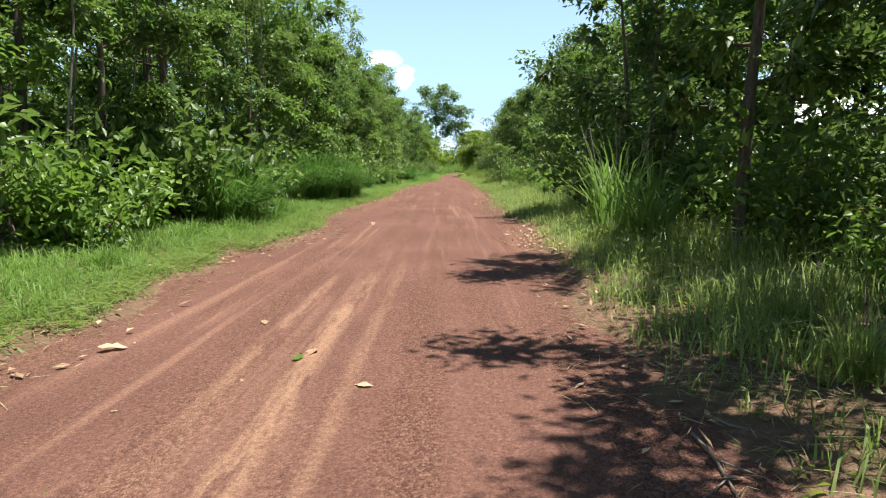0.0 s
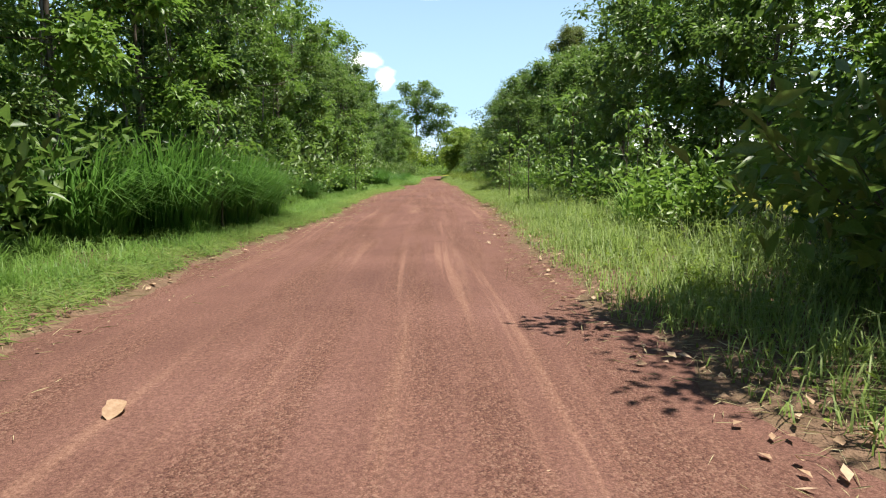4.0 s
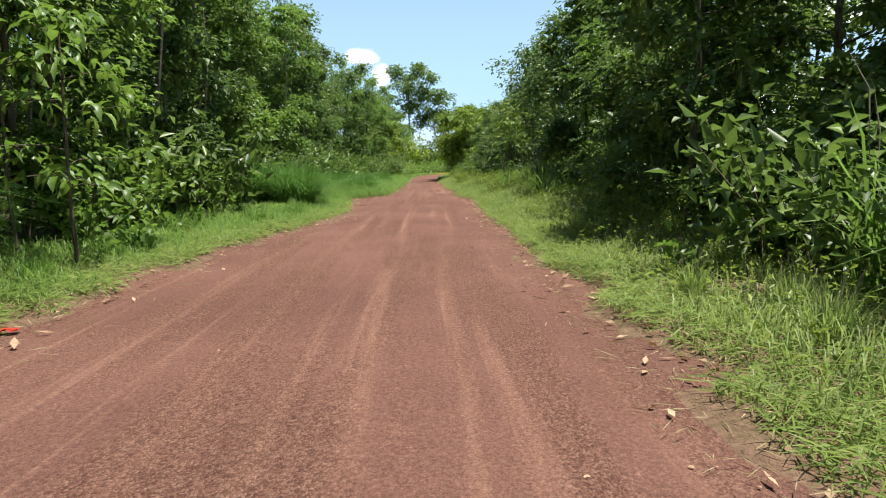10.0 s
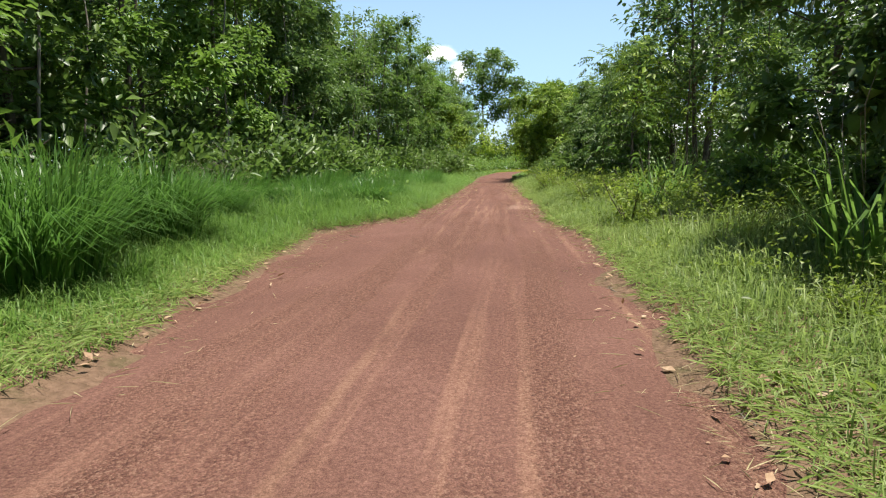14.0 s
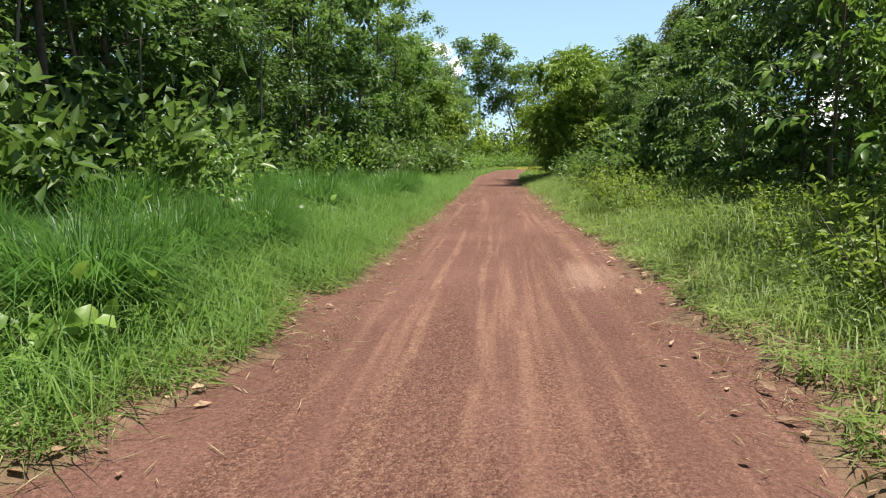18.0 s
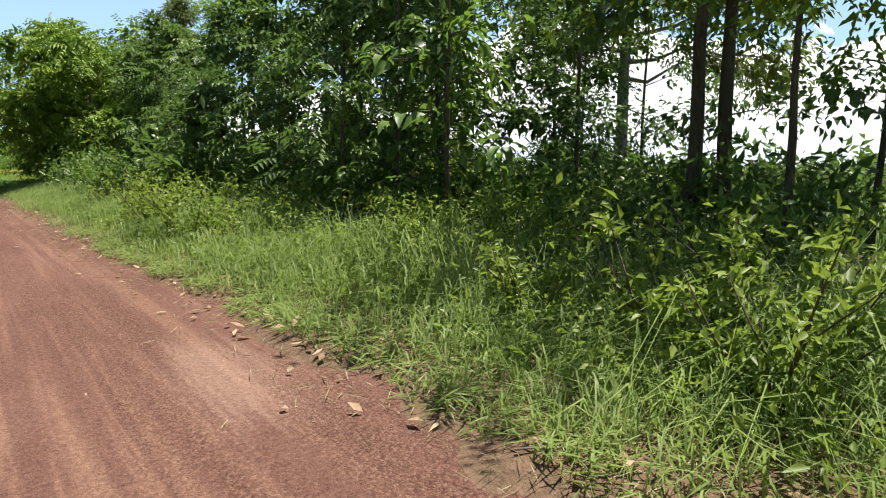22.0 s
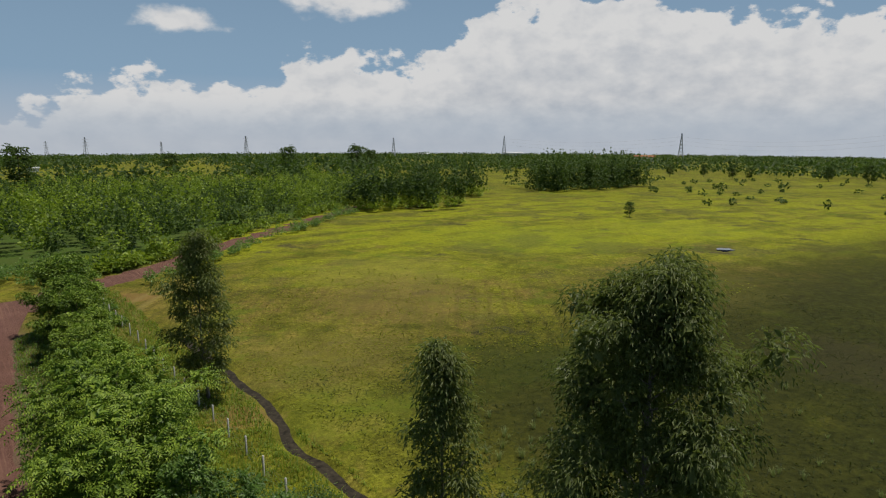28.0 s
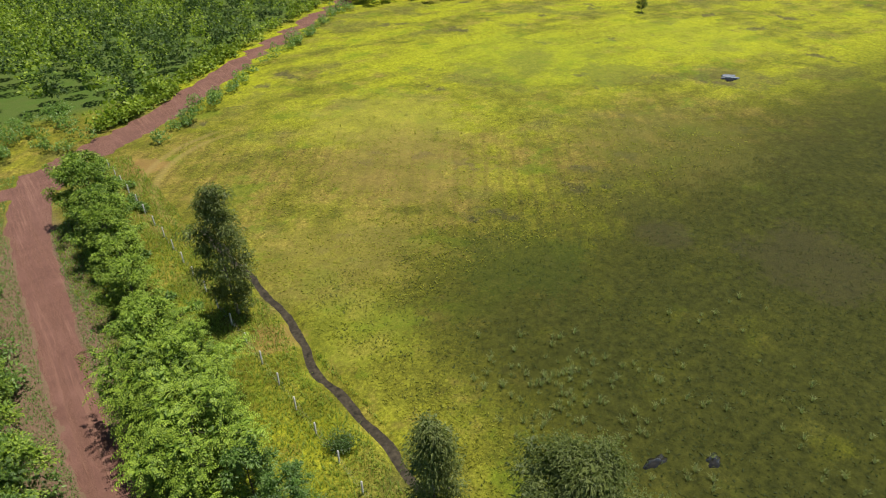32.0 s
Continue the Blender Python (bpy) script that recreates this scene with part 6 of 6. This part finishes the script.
def make_building(label, w, d, h, wall, roof):
    root = tagged(new("building"), label, "building")
    c = np.array([(sx * w / 2, sy * d / 2, z) for z in (0, h) for sx, sy in ((-1, -1), (1, -1), (1, 1), (-1, 1))])
    part("wall", c, [np.array([(i, (i + 1) % 4, 4 + (i + 1) % 4, 4 + i) for i in range(4)])], wall, root)
    e = 0.6
    R = np.array([(-w / 2 - e, -d / 2 - e, h), (w / 2 + e, -d / 2 - e, h), (w / 2 + e, d / 2 + e, h), (-w / 2 - e, d / 2 + e, h), (-w / 2 - e, 0, h + d * 0.22), (w / 2 + e, 0, h + d * 0.22)])
    part("roof", R, [np.array([(0, 1, 5, 4), (2, 3, 4, 5), (3, 2, 1, 0)]), np.array([(0, 4, 3), (1, 2, 5)])], roof, root)
    for i in range(6):
        x = -w / 2 + w * (i + 0.5) / 6
        V = np.array([(x + a, -d / 2 - 0.05 + b, z) for b in (0, 0.3) for a, z in ((-w / 22, h * 0.35), (w / 22, h * 0.35), (w / 22, h * 0.75), (-w / 22, h * 0.75))])
        part("window", V, [np.array([(0, 1, 2, 3), (4, 7, 6, 5), (0, 4, 5, 1), (1, 5, 6, 2), (2, 6, 7, 3), (3, 7, 4, 0)])], M_STEEL, root)
    return root


def build_horizon():
    pylon = make_pylon()
    for px, r in ((88, 1900), (157, 1450), (290, 2000), (438, 1330), (696, 1460), (889, 1260), (1198, 1080)):
        a = bearing(px)
        plant(pylon, math.sin(a) * r, 67 + math.cos(a) * r, 40, 1.0, "power line")
    # sagging conductors between the nearer masts
    for (p1, r1), (p2, r2) in (((889, 1260), (1198, 1080)), ((1198, 1080), (1560, 960))):
        A = np.array([math.sin(bearing(p1)) * r1, 67 + math.cos(bearing(p1)) * r1])
        B = np.array([math.sin(bearing(p2)) * r2, 67 + math.cos(bearing(p2)) * r2])
        for h in (29.0, 35.0, 41.0):
            s = np.linspace(0, 1, 13)
            P = A[None] * (1 - s)[:, None] + B[None] * s[:, None]
            Z = ground_height(P[:, 0], P[:, 1]) + h - 9 * 4 * s * (1 - s)
            V, F = tube(np.column_stack([P, Z]), np.full(13, 0.07), 3)
            tagged(part("power_cable", V, [F], M_STEEL), "thin sagging power cable between pylons", "cable", "power line cables")
    for px, r, w, h, wall, roof, lab in ((1045, 1150, 22, 7, M_WALL, M_ROOF, "far white building under an orange roof"), (1135, 1150, 34, 8, M_WALL, M_ROOF, "long far building under an orange roof"),
                                         (905, 1500, 46, 11, M_WALL, M_WALL, "far white factory block"), (748, 1500, 30, 9, M_WALL, M_WALL, "far white factory block"),
                                         (60, 620, 9, 3.5, M_WALL, M_WALL, "small white farm shed in the fields")):
        a = bearing(px)
        x, y = math.sin(a) * r, 67 + math.cos(a) * r
        b = make_building(lab, w, w * 0.4, h, wall, roof)
        place(b, x, y, -math.degrees(a), 1.0, float(ground_height(np.array([x]), np.array([y]))[0]))
    for px, r, s in ((35, 330, 1.15), (305, 400, 0.8), (510, 420, 1.0), (630, 430, 1.05), (655, 440, 0.9), (1290, 420, 0.5), (1320, 420, 0.4), (1530, 400, 0.6), (1460, 430, 0.5), (1180, 440, 0.5), (1240, 450, 0.45)):
        a = bearing(px)
        plant(T_FAR, math.sin(a) * r, 67 + math.cos(a) * r, None, s, "lone field trees")
    plant(T_FAR, 128.7, 160.0, None, 0.2, "lone field trees")


build_horizon()
build_far()

# ---- fence and fallen leaves ----
def make_post(name, label, H, w, mat):
    root = tagged(new(name), label, "fence post")
    c = w * 0.5
    V = np.array([(sx * c, sy * c, z) for z in (-0.3, H - 0.03) for sx, sy in ((-1, -1), (1, -1), (1, 1), (-1, 1))] + [(sx * c * 0.7, sy * c * 0.7, H) for sx, sy in ((-1, -1), (1, -1), (1, 1), (-1, 1))])
    F = [(i, (i + 1) % 4, 4 + (i + 1) % 4, 4 + i) for i in range(4)] + [(4 + i, 4 + (i + 1) % 4, 8 + (i + 1) % 4, 8 + i) for i in range(4)] + [(8, 9, 10, 11)]
    part("shaft", V, [np.array(F)], mat, root)
    return root


POST = make_post("fence_post", "weathered whitish concrete fence post in the grass", 1.25, 0.1, M_POST)
POST_OLD = make_post("fence_post", "dark weathered wooden fence post", 1.45, 0.13, M_POST_WOOD)
for y in np.arange(62.0, 150, 2.85):
    plant(POST if y > 88 or 72 < y < 75 else POST_OLD, 11.95 + RNG.normal(0, 0.05), y, RNG.uniform(-8, 8), RNG.uniform(0.94, 1.05), "field fence posts")
for k in range(4):
    ys = np.arange(62, 150, 2.85)
    p = np.column_stack([np.full(len(ys), 11.89), ys, 0.3 + 0.27 * k + RNG.normal(0, 0.015, len(ys))])
    V, F = tube(p, np.full(len(ys), 0.003), 4)
    tagged(part("fence_wire", V, [F], M_WIRE), "thin barbed wire strung between the fence posts", "wire")


def make_dry_leaf(seed):
    rng = np.random.default_rng(seed)
    n = 7
    s = np.linspace(0, 1, n)
    w = 0.3 * np.sin(np.pi * np.clip(s, 0.02, 0.98) ** 0.85) * (1 + 0.15 * rng.normal(size=n))
    curl = rng.uniform(0.5, 1.6)
    rows = []
    for side in (-1, 0, 1):
        z = 0.05 + 0.1 * np.sin(s * 3.0 * curl + seed) + (abs(side) * rng.uniform(0.05, 0.3)) * w * 1.5
        rows.append(np.column_stack([side * w + 0.04 * rng.normal(size=n), s - 0.5, z]))
    V = np.concatenate(rows)
    V[:, 2] -= V[:, 2].min() - 0.02
    F = []
    for a in range(2):
        for i in range(n - 1):
            F.append((a * n + i, (a + 1) * n + i, (a + 1) * n + i + 1, a * n + i + 1))
    ob = part("fallen_leaf", V, [np.array(F)], M_DRY_LEAF, smooth=True)
    return tagged(ob, "curled dry brown leaf fallen on the road", "leaf", "fallen leaves")


DRY = [make_dry_leaf(s) for s in range(1, 6)]
LEAVES_SOUTH = [(-1.8, 14.9), (-2.46, 4.5), (-1.58, 5.3), (-0.98, 4.4), (-0.52, 3.7), (-0.49, 4.2), (-0.24, 2.9), (-2.26, 9.9), (-2.23, 7.4), (-0.11, 7.6), (0.93, 3.3), (-1.82, 3.3), (-2.04, 2.9), (-0.06, 6.4),
                (0.99, 5.7), (-1.29, 3.8), (-1.66, 13.9), (0.7, 12.4), (-2.07, 12.5), (0.01, 10.6), (0.0, 13.4), (-0.43, 11.0), (-0.83, 11.4), (1.76, 11.7), (-3.01, 15.7), (-2.47, 11.8), (-2.83, 11.7), (0.41, 14.2), (0.07, 12.3)]
LEAVES_MID = [(0.27, 33.2), (0.06, 32.4), (0.66, 32.3), (0.91, 32.1), (-0.36, 32.0), (-1.81, 32.5), (-1.82, 32.1), (-1.49, 31.4), (0.55, 32.9), (1.69, 32.9), (1.86, 31.9), (1.28, 31.2), (0.14, 31.3), (1.84, 31.7), (1.4, 33.4),
              (-0.2, 34.1), (-1.48, 33.3), (0.69, 33.9), (-2.11, 36.6), (1.85, 34.3), (0.08, 36.5), (-0.07, 45.1), (0.42, 44.6), (1.85, 45.3), (2.17, 44.8), (1.68, 44.5), (2.05, 44.1), (2.22, 43.8), (-2.9, 47.3), (-2.53, 47.9), (1.22, 50.3)]
LEAVES_NORTH = [(-1.38, 55.5), (-2.28, 55.1), (-1.77, 55.2), (1.14, 56.0), (1.64, 55.6), (1.68, 54.3), (1.75, 53.9), (2.06, 55.0), (2.04, 55.4), (2.37, 54.3), (1.21, 55.6), (0.32, 58.8), (-0.95, 57.5), (-2.63, 58.7),
                (-1.7, 66.0), (-1.17, 67.8), (-1.07, 68.6), (1.28, 66.4), (1.57, 66.5), (1.45, 65.8), (1.13, 67.9), (0.39, 70.5), (1.29, 69.85), (1.26, 69.6), (-1.01, 71.6), (-1.41, 71.7), (-1.74, 73.0), (-1.52, 75.0), (1.65, 69.2)]


def build_leaves():
    k = 0
    spots = LEAVES_SOUTH + LEAVES_MID + LEAVES_NORTH
    for i in range(150):
        y = RNG.uniform(1, 92)
        l, r = road_edges(y)
        x = RNG.choice([RNG.uniform(l, r), l + abs(RNG.normal(0, 0.4)), r - abs(RNG.normal(0, 0.5)), r + RNG.uniform(0, 0.5)])
        spots.append((float(x), float(y)))
    for i in range(60):
        y = RNG.uniform(22, 44)
        l, r = road_edges(y)
        spots.append((float(r - abs(RNG.normal(0.3, 1.1))), float(y)))
    for x, y in spots:
        ob = DRY[k % 5]
        s = RNG.uniform(0.1, 0.2)
        m = pose(x, y, max(0.005, float(ground_height(np.array([x]), np.array([y]))[0])), RNG.uniform(-12, 12), RNG.uniform(-12, 12), RNG.uniform(0, 360)) @ Matrix.Scale(s, 4)
        if k < 5:
            ob.matrix_basis = m
        else:
            copy_thing(ob, m)
        k += 1


build_leaves()


def make_twig(seed):
    """A thin dry stick with two side shoots, lying flat."""
    rng = np.random.default_rng(seed)
    p = curve_points(np.array([-0.5, 0, 0.02]), np.array([1.0, 0, 0.02]), 1.0, 0.0, 6, 0.03, rng)
    p[:, 2] = 0.012 + 0.02 * rng.random(6)
    pieces = [tube(p, np.linspace(0.012, 0.004, 6), 5)]
    for k, side in ((2, 1), (3, -1)):
        q = np.array([p[k], p[k] + np.array([0.16, 0.12 * side, 0.012]), p[k] + np.array([0.3, 0.26 * side, 0.004])])
        pieces.append(tube(q, [0.007, 0.005, 0.002], 4))
    V, F = joined(pieces)
    return tagged(part("twig", V, [F], M_TWIG, smooth=True), "thin dry forked twig lying on the road's edge", "twig", "fallen twigs")


def build_twigs():
    sticks = [make_twig(s) for s in (1, 2)]
    spots = [(1.15, 2.6), (1.5, 2.9), (1.65, 22.3), (1.9, 11.2), (1.4, 9.6), (-2.3, 12.6), (2.1, 44.6), (2.3, 47.2), (-1.9, 62.4), (-2.4, 61.6), (1.85, 58.0), (2.1, 33.0), (-2.6, 36.0), (1.9, 68.3), (-1.6, 69.6), (1.95, 54.6)]
    for i, (x, y) in enumerate(spots):
        m = pose(x, y, max(0.004, float(ground_height(np.array([x]), np.array([y]))[0])), 0, 0, RNG.uniform(0, 360)) @ Matrix.Scale(RNG.uniform(0.35, 0.8), 4)
        if i < 2:
            sticks[i].matrix_basis = m
        else:
            copy_thing(sticks[i % 2], m)


def build_green_leaves():
    """A few leaves blown down fresh."""
    fresh = make_dry_leaf(9)
    fresh.name = "green_leaf"
    fresh.data.materials.clear()
    fresh.data.materials.append(M_LEAF_LIME)
    tagged(fresh, "fresh green leaf fallen on the road", "leaf", "fresh fallen leaves")
    for i, (x, y) in enumerate(((-1.05, 4.25), (-1.64, 2.42), (-2.2, 3.0), (0.95, 32.6), (-0.52, 3.65))):
        m = pose(x, y, 0.006, 0, 0, 70 * i) @ Matrix.Scale(0.13, 4)
        if i == 0:
            fresh.matrix_basis = m
        else:
            copy_thing(fresh, m)


def build_wrapper():
    """A crumpled strip of red plastic left on the verge."""
    rng = np.random.default_rng(5)
    n = 9
    s = np.linspace(-0.17, 0.17, n)
    rows = [np.column_stack([s, np.full(n, w) + rng.normal(0, 0.012, n), 0.012 + np.abs(rng.normal(0, 0.016, n))]) for w in (-0.05, -0.015, 0.02, 0.055)]
    V = np.concatenate(rows)
    F = [(a * n + i, a * n + i + 1, (a + 1) * n + i + 1, (a + 1) * n + i) for a in range(3) for i in range(n - 1)]
    ob = part("wrapper", V, [np.array(F)], M_RED, smooth=True)
    x, y = -3.1, 42.3
    ob.matrix_basis = pose(x, y, max(0.01, float(ground_height(np.array([x]), np.array([y]))[0])), 0, 0, 12)
    tagged(ob, "crumpled red plastic wrapper dropped beside the road", "litter")


def build_puddles():
    """Shallow pools standing in the wet hollow."""
    for x0, y0, r in PUDDLES:
        n = 20
        a = np.arange(n) * 2 * math.pi / n
        rr = r * (1 + 0.28 * np.sin(2 * a + x0) + 0.18 * np.sin(5 * a + y0))
        X, Y = x0 + rr * np.cos(a) * 1.5, y0 + rr * np.sin(a) * 0.8
        z = float(np.max(ground_height(np.append(X, x0), np.append(Y, y0)))) + 0.02
        V = np.concatenate([np.column_stack([X, Y, np.full(n, z)]), np.column_stack([X, Y, np.full(n, z - 0.15)]), [[x0, y0, z]]])
        F3 = np.array([(i, (i + 1) % n, 2 * n) for i in range(n)])
        F4 = np.array([(i, n + i, n + (i + 1) % n, (i + 1) % n) for i in range(n)])
        ob = part("puddle", V, [F3, F4], M_POOL)
        tagged(ob, "shallow still puddle among the sedge", "water", "puddles in the field", kind="structure")


M_RED = plain_material("red_plastic", (0.42, 0.025, 0.02), (0.6, 0.05, 0.03), 20.0, 0.35, 0.5)
M_POOL = plain_material("pool_water", (0.012, 0.012, 0.01), (0.025, 0.022, 0.015), 2.0, 0.06, 0.5)
PUDDLES = ((19.4, 75.6, 1.0), (22.0, 79.0, 0.7), (27.6, 81.2, 0.5), (25.4, 83.6, 0.4), (30.6, 79.0, 0.45), (99.5, 120.3, 1.4))
build_twigs()
build_green_leaves()
build_wrapper()
build_puddles()
